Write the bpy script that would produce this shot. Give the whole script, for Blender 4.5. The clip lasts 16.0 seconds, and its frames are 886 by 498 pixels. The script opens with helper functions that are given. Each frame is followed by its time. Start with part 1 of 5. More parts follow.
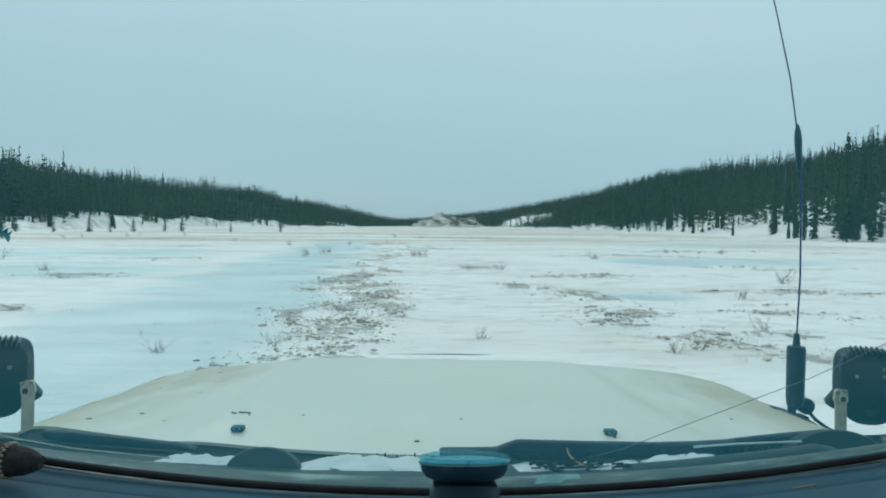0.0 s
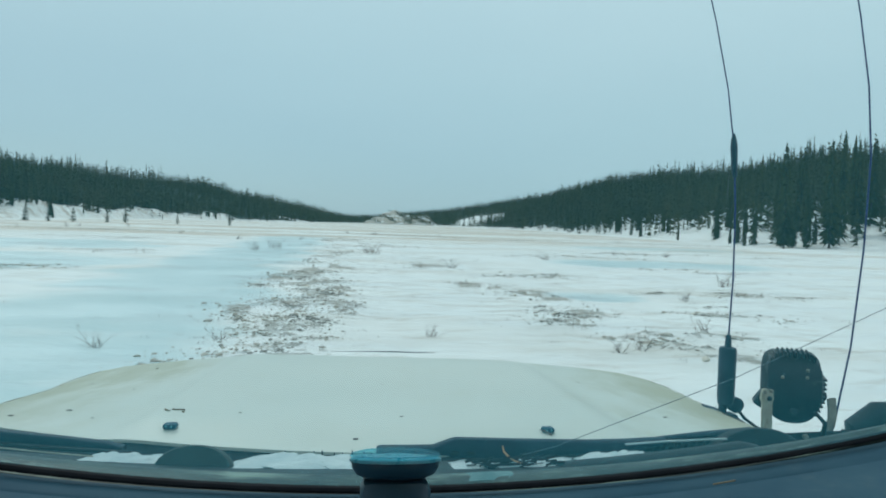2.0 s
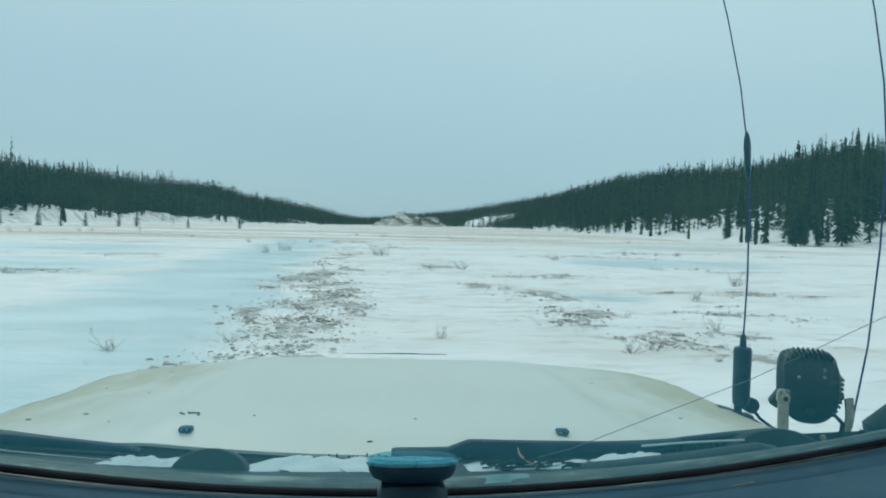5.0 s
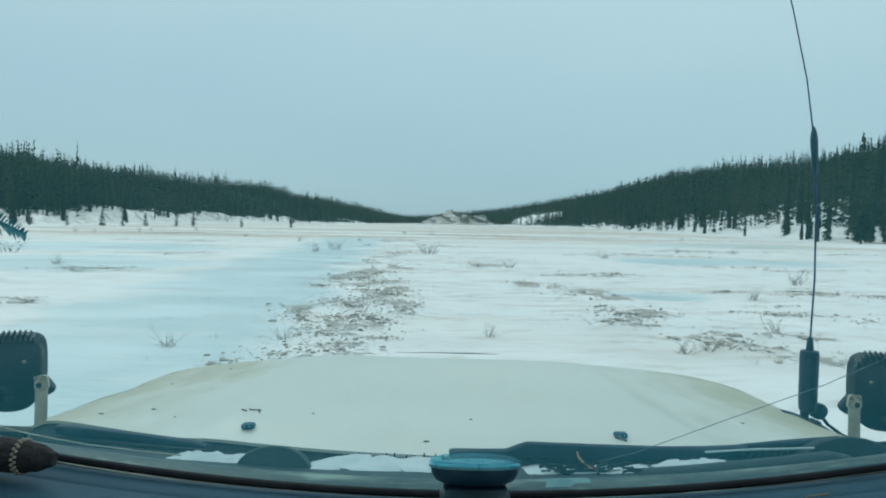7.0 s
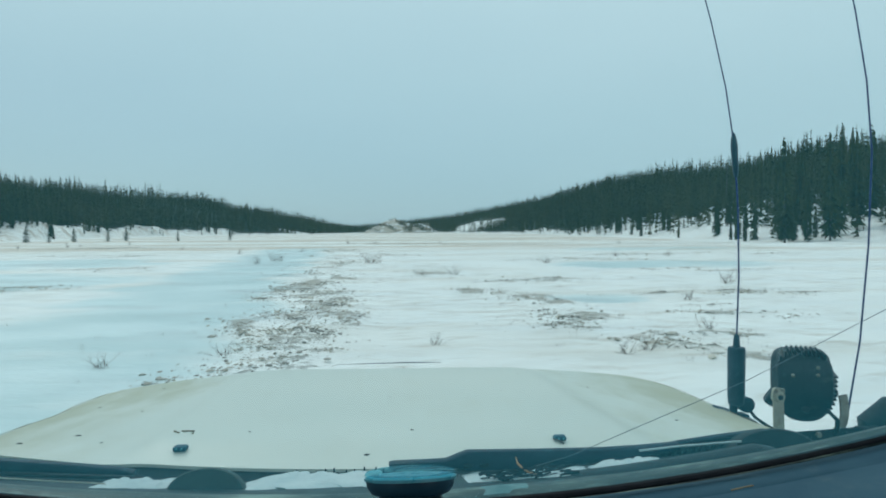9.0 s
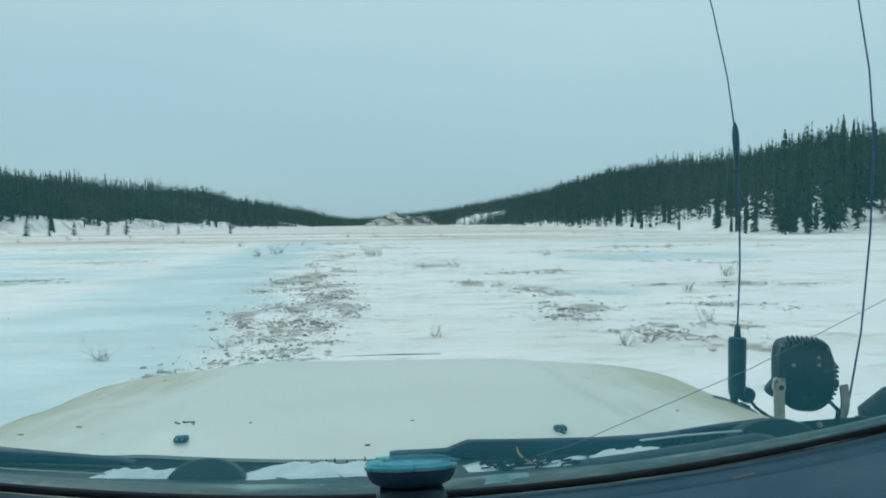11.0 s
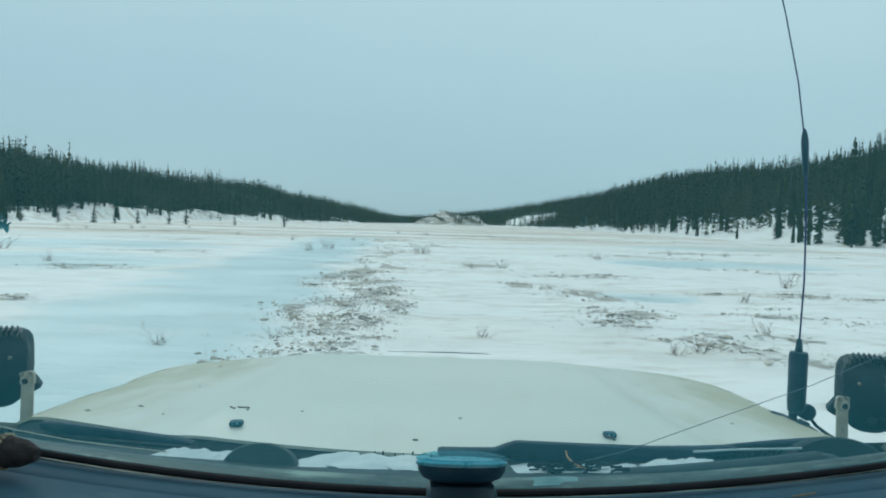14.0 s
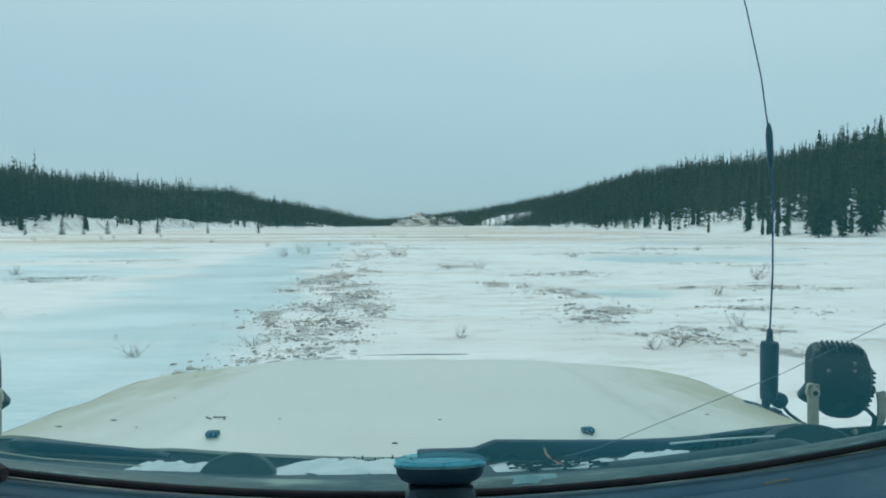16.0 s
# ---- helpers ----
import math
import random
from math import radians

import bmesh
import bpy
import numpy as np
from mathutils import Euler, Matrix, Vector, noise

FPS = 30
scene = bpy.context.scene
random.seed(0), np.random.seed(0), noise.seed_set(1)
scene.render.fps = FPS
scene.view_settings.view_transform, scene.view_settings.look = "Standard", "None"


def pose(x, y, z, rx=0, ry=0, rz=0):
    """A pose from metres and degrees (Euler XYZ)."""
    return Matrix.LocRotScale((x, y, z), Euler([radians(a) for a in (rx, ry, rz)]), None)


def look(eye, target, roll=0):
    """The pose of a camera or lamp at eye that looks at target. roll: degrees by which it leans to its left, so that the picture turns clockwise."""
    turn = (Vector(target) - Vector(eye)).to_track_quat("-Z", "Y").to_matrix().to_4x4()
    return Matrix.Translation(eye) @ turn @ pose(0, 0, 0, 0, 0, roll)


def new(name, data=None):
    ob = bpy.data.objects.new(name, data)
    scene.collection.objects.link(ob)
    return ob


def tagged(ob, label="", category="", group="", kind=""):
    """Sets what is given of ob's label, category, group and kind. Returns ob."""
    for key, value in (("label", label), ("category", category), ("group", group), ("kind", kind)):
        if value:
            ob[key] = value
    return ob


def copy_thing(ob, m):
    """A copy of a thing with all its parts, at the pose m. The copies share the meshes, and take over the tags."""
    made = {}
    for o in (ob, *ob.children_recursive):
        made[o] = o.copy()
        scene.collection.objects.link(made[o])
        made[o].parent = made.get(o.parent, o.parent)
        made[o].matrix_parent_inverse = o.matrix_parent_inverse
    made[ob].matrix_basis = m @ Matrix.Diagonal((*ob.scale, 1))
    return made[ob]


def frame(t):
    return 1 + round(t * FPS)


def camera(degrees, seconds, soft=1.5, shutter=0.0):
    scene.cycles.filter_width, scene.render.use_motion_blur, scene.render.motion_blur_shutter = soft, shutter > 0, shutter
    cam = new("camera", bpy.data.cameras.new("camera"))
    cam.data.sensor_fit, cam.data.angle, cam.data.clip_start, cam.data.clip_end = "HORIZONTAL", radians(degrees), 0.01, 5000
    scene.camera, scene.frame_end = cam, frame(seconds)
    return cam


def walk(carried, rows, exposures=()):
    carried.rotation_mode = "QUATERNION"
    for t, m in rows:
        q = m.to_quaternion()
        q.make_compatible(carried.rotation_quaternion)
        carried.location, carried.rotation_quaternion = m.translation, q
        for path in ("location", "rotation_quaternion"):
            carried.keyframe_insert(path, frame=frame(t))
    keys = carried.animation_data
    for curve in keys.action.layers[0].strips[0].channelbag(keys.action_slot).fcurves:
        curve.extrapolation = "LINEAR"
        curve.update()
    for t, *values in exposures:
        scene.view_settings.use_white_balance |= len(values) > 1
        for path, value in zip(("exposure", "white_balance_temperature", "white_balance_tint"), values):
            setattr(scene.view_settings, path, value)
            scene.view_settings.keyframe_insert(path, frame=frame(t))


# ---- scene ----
# A worn off-road truck on a snowed-in river flat between wooded hills, seen from inside its cab.
cam = camera(70.0, 16.0, soft=1.85)
PATH = [
    (0.0, pose(-0.0064, -0.0025, 1.6473, 87.902, -0.431, -1.912)),
    (0.5, pose(0.0005, -0.0012, 1.6461, 87.805, 0.146, -3.704)),
    (1.0, pose(0.0001, -0.0007, 1.6455, 87.607, -2.581, -3.277)),
    (1.5, pose(0.0076, -0.0021, 1.6466, 87.973, -0.158, -5.520)),
    (2.0, pose(0.0095, -0.0025, 1.6469, 87.810, -1.826, -6.123)),
    (2.5, pose(0.0016, -0.0013, 1.6477, 88.026, -0.981, -3.734)),
    (3.0, pose(0.0091, -0.0033, 1.6462, 87.631, 1.072, -6.227)),
    (3.5, pose(0.0009, -0.0003, 1.6478, 88.356, -0.007, -3.643)),
    (4.0, pose(0.0032, -0.0010, 1.6468, 87.929, -0.977, -4.433)),
    (4.2, pose(0.0062, -0.0012, 1.6468, 87.902, -0.857, -5.139)),
    (6.3, pose(-0.0005, -0.0005, 1.6521, 87.653, -1.722, -5.083)),
    (6.5, pose(-0.0008, -0.0005, 1.6526, 87.562, -1.110, -5.139)),
    (7.0, pose(-0.0091, -0.0005, 1.6521, 87.652, -0.997, -1.010)),
    (7.5, pose(0.0010, -0.0008, 1.6490, 87.002, -1.131, -4.588)),
    (8.0, pose(0.0019, 0.0017, 1.6533, 88.877, 0.103, -4.259)),
    (8.5, pose(-0.0065, -0.0023, 1.6521, 87.023, 1.134, -1.697)),
    (9.0, pose(0.0042, 0.0012, 1.6542, 88.416, 0.307, -6.102)),
    (9.5, pose(-0.0037, 0.0014, 1.6521, 86.099, -1.903, -3.370)),
    (10.0, pose(0.0039, 0.0053, 1.6516, 88.592, -1.263, -5.981)),
    (10.2, pose(0.0051, 0.0058, 1.6508, 87.657, 0.106, -6.653)),
    (12.3, pose(-0.0015, -0.0006, 1.6497, 88.347, -1.397, -3.221)),
    (12.5, pose(-0.0054, -0.0013, 1.6518, 88.398, -1.785, -2.131)),
    (13.0, pose(0.0007, 0.0012, 1.6505, 87.017, -0.457, -2.780)),
    (13.5, pose(-0.0034, 0.0032, 1.6497, 88.356, -1.174, -2.365)),
    (14.0, pose(-0.0046, 0.0019, 1.6485, 87.688, -1.521, -1.584)),
    (14.5, pose(-0.0069, -0.0004, 1.6488, 86.617, 0.179, -1.169)),
    (15.0, pose(-0.0049, 0.0007, 1.6499, 87.678, 1.234, -2.047)),
    (15.5, pose(-0.0022, 0.0019, 1.6483, 87.361, 0.278, -3.281)),
    (16.0, pose(-0.0003, 0.0020, 1.6485, 87.862, 0.092, -3.768)),
]
walk(cam, PATH, exposures=[(0.0, 0.0), (16.0, 0.0)])

# ---------------------------------------------------------------- light
world = bpy.data.worlds.new("overcast")
scene.world = world
world.use_nodes = True
wt = world.node_tree
wt.nodes.clear()
w_out = wt.nodes.new("ShaderNodeOutputWorld")
w_add = wt.nodes.new("ShaderNodeAddShader")
w_cloud = wt.nodes.new("ShaderNodeBackground")
w_clear = wt.nodes.new("ShaderNodeBackground")
w_sky = wt.nodes.new("ShaderNodeTexSky")
w_sky.sky_type = "NISHITA"
w_sky.sun_disc = False
w_sky.sun_elevation = radians(38)
w_sky.sun_rotation = radians(-35)
w_clear.inputs["Strength"].default_value = 0.012
w_co = wt.nodes.new("ShaderNodeTexCoord")
w_sep = wt.nodes.new("ShaderNodeSeparateXYZ")
w_ramp = wt.nodes.new("ShaderNodeValToRGB")
w_noise = wt.nodes.new("ShaderNodeTexNoise")
w_noise.inputs["Scale"].default_value = 2.2
w_noise.inputs["Detail"].default_value = 4
w_map = wt.nodes.new("ShaderNodeMapping")
w_map.inputs["Scale"].default_value = (1, 1, 3.5)
w_mul = wt.nodes.new("ShaderNodeMath")
w_mul.operation = "MULTIPLY_ADD"
w_mul.inputs[1].default_value = 0.10
elements = w_ramp.color_ramp.elements
SKY = [(0.0, (0.325, 0.465, 0.55)), (0.10, (0.365, 0.505, 0.585)), (0.24, (0.445, 0.585, 0.65)),
       (0.42, (0.56, 0.69, 0.745)), (1.0, (0.74, 0.83, 0.87))]
while len(elements) < len(SKY):
    elements.new(0.5)
for e, (at, c) in zip(elements, SKY):
    e.position, e.color = at, (*c, 1)
wt.links.new(w_co.outputs["Generated"], w_sep.inputs[0])
wt.links.new(w_co.outputs["Generated"], w_map.inputs[0])
wt.links.new(w_map.outputs[0], w_noise.inputs["Vector"])
w_off = wt.nodes.new("ShaderNodeMath")
w_off.operation = "SUBTRACT"
w_off.inputs[1].default_value = 0.5
wt.links.new(w_noise.outputs["Fac"], w_off.inputs[0])
wt.links.new(w_off.outputs[0], w_mul.inputs[0])
wt.links.new(w_sep.outputs["Z"], w_mul.inputs[2])
w_side = wt.nodes.new("ShaderNodeMath")
w_side.operation = "MULTIPLY_ADD"
w_side.inputs[1].default_value = 0.19
wt.links.new(w_sep.outputs["X"], w_side.inputs[0])
wt.links.new(w_mul.outputs[0], w_side.inputs[2])
wt.links.new(w_side.outputs[0], w_ramp.inputs[0])
wt.links.new(w_ramp.outputs[0], w_cloud.inputs["Color"])
wt.links.new(w_sky.outputs[0], w_clear.inputs["Color"])
wt.links.new(w_cloud.outputs[0], w_add.inputs[0])
wt.links.new(w_clear.outputs[0], w_add.inputs[1])
wt.links.new(w_add.outputs[0], w_out.inputs[0])
sun = new("sun", bpy.data.lights.new("sun", "SUN"))
sun.data.energy = 0.66
sun.data.angle = radians(25)
sun.data.color = (1.0, 0.97, 0.93)
sun.matrix_world = look((-40, 60, 70), (0, 0, 0))


# ---------------------------------------------------------------- materials
def material(name):
    m = bpy.data.materials.new(name)
    m.use_nodes = True
    t = m.node_tree
    return m, t, t.nodes["Principled BSDF"]


def mix_rgb(t, fac, a, b):
    n = t.nodes.new("ShaderNodeMix")
    n.data_type = "RGBA"
    for slot, v in ((0, fac), (6, a), (7, b)):
        if isinstance(v, (int, float)):
            n.inputs[slot].default_value = v
        elif isinstance(v, tuple):
            n.inputs[slot].default_value = (*v, 1)
        else:
            t.links.new(v, n.inputs[slot])
    return n.outputs[2]


def math_node(t, op, a, b=0.0):
    n = t.nodes.new("ShaderNodeMath")
    n.operation = op
    n.use_clamp = op in ("MULTIPLY_ADD",)
    for k, v in enumerate((a, b)):
        if isinstance(v, (int, float)):
            n.inputs[k].default_value = v
        else:
            t.links.new(v, n.inputs[k])
    return n.outputs[0]


def noise_node(t, vector, scale, detail=4, rough=0.55):
    n = t.nodes.new("ShaderNodeTexNoise")
    n.inputs["Scale"].default_value = scale
    n.inputs["Detail"].default_value = detail
    n.inputs["Roughness"].default_value = rough
    t.links.new(vector, n.inputs["Vector"])
    return n.outputs["Fac"]


def ramp_node(t, fac, lo, hi):
    n = t.nodes.new("ShaderNodeMapRange")
    n.interpolation_type = "SMOOTHSTEP"
    n.inputs["From Min"].default_value = lo
    n.inputs["From Max"].default_value = hi
    t.links.new(fac, n.inputs["Value"])
    return n.outputs["Result"]


def stretched(t, vector, s):
    n = t.nodes.new("ShaderNodeMapping")
    n.inputs["Scale"].default_value = s
    t.links.new(vector, n.inputs[0])
    return n.outputs[0]


def place(t):
    return t.nodes.new("ShaderNodeNewGeometry").outputs["Position"]


def add_bump(t, bsdf, height, strength, distance):
    n = t.nodes.new("ShaderNodeBump")
    n.inputs["Strength"].default_value = strength
    n.inputs["Distance"].default_value = distance
    t.links.new(height, n.inputs["Height"])
    t.links.new(n.outputs[0], bsdf.inputs["Normal"])


def surface(name, a, b, scale=6.0, rough=0.6, metal=0.0, bump=0.2, bump_scale=60.0, depth=0.002,
            stain=None, stain_scale=2.0, stain_from=0.5, stain_to=0.75, vary=0.0, spec=0.5, stretch=None):
    """Two colours by a noise, stains by a larger one, fine relief, and a change from piece to piece."""
    m, t, bsdf = material(name)
    v = place(t)
    col = mix_rgb(t, ramp_node(t, noise_node(t, v, scale), 0.3, 0.7), a, b)
    r = math_node(t, "ADD", math_node(t, "MULTIPLY", noise_node(t, v, scale * 2.7), 0.25), rough - 0.125)
    if stain:
        s = ramp_node(t, noise_node(t, stretched(t, v, stretch) if stretch else v, stain_scale, 6, 0.65), stain_from, stain_to)
        col = mix_rgb(t, s, col, stain)
    if vary:
        info = t.nodes.new("ShaderNodeObjectInfo")
        hsv = t.nodes.new("ShaderNodeHueSaturation")
        t.links.new(math_node(t, "ADD", math_node(t, "MULTIPLY", info.outputs["Random"], vary), 1 - vary / 2),
                    hsv.inputs["Value"])
        t.links.new(col, hsv.inputs["Color"])
        col = hsv.outputs[0]
    t.links.new(col, bsdf.inputs["Base Color"])
    t.links.new(r, bsdf.inputs["Roughness"])
    bsdf.inputs["Metallic"].default_value = metal
    bsdf.inputs["Specular IOR Level"].default_value = spec
    if bump:
        add_bump(t, bsdf, noise_node(t, v, bump_scale, 5), bump, depth)
    return m


def ground_material():
    """Snow with wind crust, bare ice and gravel where the mesh says so, the woods' dark put into the colour below the
    trees.
    """
    m, t, bsdf = material("snow_ground")
    v = place(t)

    def mask(name):
        n = t.nodes.new("ShaderNodeAttribute")
        n.attribute_name = name
        return n.outputs["Fac"]

    flat = stretched(t, v, (0.45, 1.0, 1.0))
    crust = noise_node(t, flat, 0.55, 6, 0.6)
    snow = mix_rgb(t, ramp_node(t, crust, 0.35, 0.7), (0.90, 0.892, 0.866), (0.81, 0.822, 0.815))
    thin = ramp_node(t, noise_node(t, stretched(t, v, (0.12, 0.5, 1)), 0.35, 7, 0.68), 0.48, 0.70)
    snow = mix_rgb(t, math_node(t, "MULTIPLY", thin, 0.72), snow, (0.64, 0.575, 0.49))
    dash = ramp_node(t, noise_node(t, stretched(t, v, (0.38, 1.0, 1)), 2.2, 8, 0.72), 0.525, 0.65)
    drift = ramp_node(t, noise_node(t, stretched(t, v, (0.34, 0.55, 1)), 0.20, 5, 0.6), 0.41, 0.54)
    snow = mix_rgb(t, math_node(t, "MULTIPLY", math_node(t, "MULTIPLY", dash, drift), 0.66), snow, (0.50, 0.435, 0.36))
    blown = ramp_node(t, noise_node(t, stretched(t, v, (0.55, 1.0, 1)), 1.5, 6, 0.66), 0.46, 0.66)
    sector = ramp_node(t, noise_node(t, stretched(t, v, (0.5, 0.5, 1)), 0.11, 4, 0.6), 0.37, 0.57)
    snow = mix_rgb(t, math_node(t, "MULTIPLY", math_node(t, "MULTIPLY", blown, sector), 0.62), snow, (0.62, 0.575, 0.515))
    ice_edge = math_node(t, "ADD", mask("ice"), math_node(t, "MULTIPLY", math_node(t, "SUBTRACT", noise_node(t, flat, 0.5, 6), 0.5), 2.2))
    ice = ramp_node(t, ice_edge, 0.25, 0.95)
    ice_col = mix_rgb(t, ramp_node(t, noise_node(t, flat, 0.35, 5), 0.35, 0.65), (0.43, 0.585, 0.60), (0.62, 0.75, 0.765))
    grey_ice = ramp_node(t, noise_node(t, stretched(t, v, (0.5, 0.9, 1)), 0.42, 6, 0.62), 0.50, 0.70)
    ice_col = mix_rgb(t, math_node(t, "MULTIPLY", grey_ice, 0.75), ice_col, (0.38, 0.455, 0.47))
    col = mix_rgb(t, math_node(t, "MULTIPLY", ice, 0.85), snow, ice_col)
    fine = noise_node(t, v, 5.5, 6, 0.7)
    wide = noise_node(t, flat, 1.1, 5, 0.65)
    bare = math_node(t, "ADD", math_node(t, "MULTIPLY", mask("gravel"), 0.45),
                     math_node(t, "MULTIPLY", math_node(t, "ADD", math_node(t, "MULTIPLY", fine, 1.5), wide), 0.60))
    bare = ramp_node(t, bare, 0.97, 1.24)
    dirt = mix_rgb(t, fine, (0.52, 0.45, 0.355), (0.33, 0.295, 0.24))
    col = mix_rgb(t, math_node(t, "MULTIPLY", bare, 0.8), col, dirt)
    sedge = ramp_node(t, math_node(t, "ADD", math_node(t, "MULTIPLY", mask("sedge"), 0.37),
                                   math_node(t, "MULTIPLY", noise_node(t, stretched(t, v, (0.10, 0.22, 1)), 0.9, 7, 0.74), 0.9)), 0.57, 0.84)
    bands = ramp_node(t, noise_node(t, stretched(t, v, (0.012, 0.055, 1)), 1.0, 5, 0.65), 0.44, 0.60)
    sedge = math_node(t, "MULTIPLY", sedge, math_node(t, "ADD", math_node(t, "MULTIPLY", bands, 0.9), 0.12))
    col = mix_rgb(t, math_node(t, "MULTIPLY", sedge, 0.88), col, (0.56, 0.45, 0.335))
    scar = ramp_node(t, noise_node(t, stretched(t, v, (0.30, 0.30, 0.06)), 1.0, 6, 0.7), 0.47, 0.60)
    col = mix_rgb(t, math_node(t, "MULTIPLY", math_node(t, "MULTIPLY", scar, mask("bank")), 0.75), col, (0.42, 0.36, 0.28))
    # near-black green painted below the trees, so gaps in the woods look shaded
    woods_dark = math_node(t, "ADD", mask("woods"), math_node(t, "SUBTRACT", noise_node(t, v, 0.055, 5, 0.6), 0.5))
    woods_dark = ramp_node(t, woods_dark, 0.55, 0.72)
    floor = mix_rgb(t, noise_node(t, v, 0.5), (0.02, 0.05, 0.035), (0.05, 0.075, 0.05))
    col = mix_rgb(t, woods_dark, col, floor)
    t.links.new(col, bsdf.inputs["Base Color"])
    rough = mix_rgb(t, ice, (0.75, 0.75, 0.75), (0.42, 0.42, 0.42))
    t.links.new(rough, bsdf.inputs["Roughness"])
    height = math_node(t, "ADD", noise_node(t, flat, 2.2, 7, 0.6), math_node(t, "MULTIPLY", fine, bare))
    add_bump(t, bsdf, height, 0.8, 0.10)
    return m


def paint_material():
    """Old cream enamel: faint mottling, dusty patches, and yellow-brown road dirt thrown up along both flanks."""
    m, t, bsdf = material("cream_paint")
    v = place(t)
    col = mix_rgb(t, ramp_node(t, noise_node(t, v, 1.7), 0.3, 0.7), (0.65, 0.67, 0.60), (0.60, 0.63, 0.565))
    col = mix_rgb(t, math_node(t, "MULTIPLY", ramp_node(t, noise_node(t, v, 9.0, 6, 0.7), 0.50, 0.80), 0.35), col, (0.50, 0.49, 0.40))
    sep = t.nodes.new("ShaderNodeSeparateXYZ")
    t.links.new(v, sep.inputs[0])
    flank = ramp_node(t, math_node(t, "ABSOLUTE", math_node(t, "SUBTRACT", sep.outputs["X"], 0.045)), 0.36, 0.78)
    dirt = ramp_node(t, math_node(t, "ADD", math_node(t, "MULTIPLY", flank, 0.5), noise_node(t, stretched(t, v, (3.0, 0.8, 1)), 2.4, 7, 0.7)), 0.54, 1.02)
    col = mix_rgb(t, math_node(t, "MULTIPLY", dirt, 0.85), col, (0.41, 0.395, 0.275))
    t.links.new(col, bsdf.inputs["Base Color"])
    t.links.new(math_node(t, "ADD", math_node(t, "MULTIPLY", dirt, 0.3), 0.38), bsdf.inputs["Roughness"])
    add_bump(t, bsdf, noise_node(t, v, 180, 3), 0.05, 0.0006)
    return m


def glass_material(name, tint, gloss, film):
    """A thin pane: tinted, a weak mirror, with a teal haze mixed into its shading."""
    m, t, bsdf = material(name)
    t.nodes.remove(bsdf)
    out = t.nodes["Material Output"]
    clear = t.nodes.new("ShaderNodeBsdfTransparent")
    clear.inputs[0].default_value = (*tint, 1)
    shine = t.nodes.new("ShaderNodeBsdfGlossy")
    shine.inputs["Roughness"].default_value = 0.02
    haze = t.nodes.new("ShaderNodeBsdfTranslucent")
    haze.inputs[0].default_value = (0.10, 0.64, 0.80, 1)
    a = t.nodes.new("ShaderNodeMixShader")
    b = t.nodes.new("ShaderNodeMixShader")
    a.inputs[0].default_value = gloss
    v = place(t)
    streak = noise_node(t, stretched(t, v, (1.0, 0.4, 0.4)), 3.0, 4)
    # the teal haze is put in stronger towards the pane's lower edge
    sep = t.nodes.new("ShaderNodeSeparateXYZ")
    t.links.new(v, sep.inputs[0])
    low = math_node(t, "SUBTRACT", 1.0, ramp_node(t, sep.outputs["Z"], 1.40, 1.62))
    amount = math_node(t, "MULTIPLY", math_node(t, "ADD", math_node(t, "MULTIPLY", low, 0.55), 0.80), film)
    t.links.new(math_node(t, "MULTIPLY", math_node(t, "ADD", streak, 0.5), amount), b.inputs[0])
    t.links.new(clear.outputs[0], a.inputs[1])
    t.links.new(shine.outputs[0], a.inputs[2])
    t.links.new(a.outputs[0], b.inputs[1])
    t.links.new(haze.outputs[0], b.inputs[2])
    t.links.new(b.outputs[0], out.inputs[0])
    return m


def foliage_material(name, dark, light, warm):
    """Needles, lighter on some trees than on others."""
    m, t, bsdf = material(name)
    v = place(t)
    isl = t.nodes.new("ShaderNodeNewGeometry").outputs["Random Per Island"]
    stand = noise_node(t, v, 0.20, 3)
    col = mix_rgb(t, ramp_node(t, stand, 0.3, 0.7), dark, light)
    col = mix_rgb(t, math_node(t, "MULTIPLY", isl, 0.55), col, warm)
    tone = t.nodes.new("ShaderNodeAttribute")
    tone.attribute_name = "tone"
    col = mix_rgb(t, math_node(t, "MULTIPLY", tone.outputs["Fac"], 0.85), col, (0.085, 0.088, 0.036))
    t.links.new(col, bsdf.inputs["Base Color"])
    bsdf.inputs["Roughness"].default_value = 0.8
    bsdf.inputs["Specular IOR Level"].default_value = 0.2
    return m


M_GROUND = ground_material()
M_PAINT = paint_material()
M_RUST = surface("rusty_edge_dirt", (0.40, 0.33, 0.20), (0.30, 0.24, 0.15), 30, 0.85)
M_BLACK = surface("black_plastic", (0.008, 0.014, 0.018), (0.016, 0.024, 0.030), 20, 0.50, bump=0.25, bump_scale=240, depth=0.0006, spec=0.15)
M_RUBBER = surface("rubber_seal", (0.012, 0.014, 0.018), (0.020, 0.022, 0.026), 30, 0.65, spec=0.15)
M_COWL = surface("cowl_green_grey", (0.026, 0.036, 0.042), (0.038, 0.050, 0.054), 9, 0.55, bump=0.3, bump_scale=90, depth=0.001,
                 stain=(0.05, 0.075, 0.072), stain_scale=14, stain_from=0.55, stain_to=0.8, spec=0.15)
# the pale green streaks stand in for reflections along the lower glass
M_SILL = surface("glass_edge_band", (0.014, 0.022, 0.019), (0.050, 0.066, 0.054), 14, 0.45, bump=0.15, bump_scale=50, depth=0.001,
                 stain=(0.24, 0.31, 0.25), stain_scale=26, stain_from=0.49, stain_to=0.70, spec=0.3, stretch=(0.22, 1.0, 1.0))
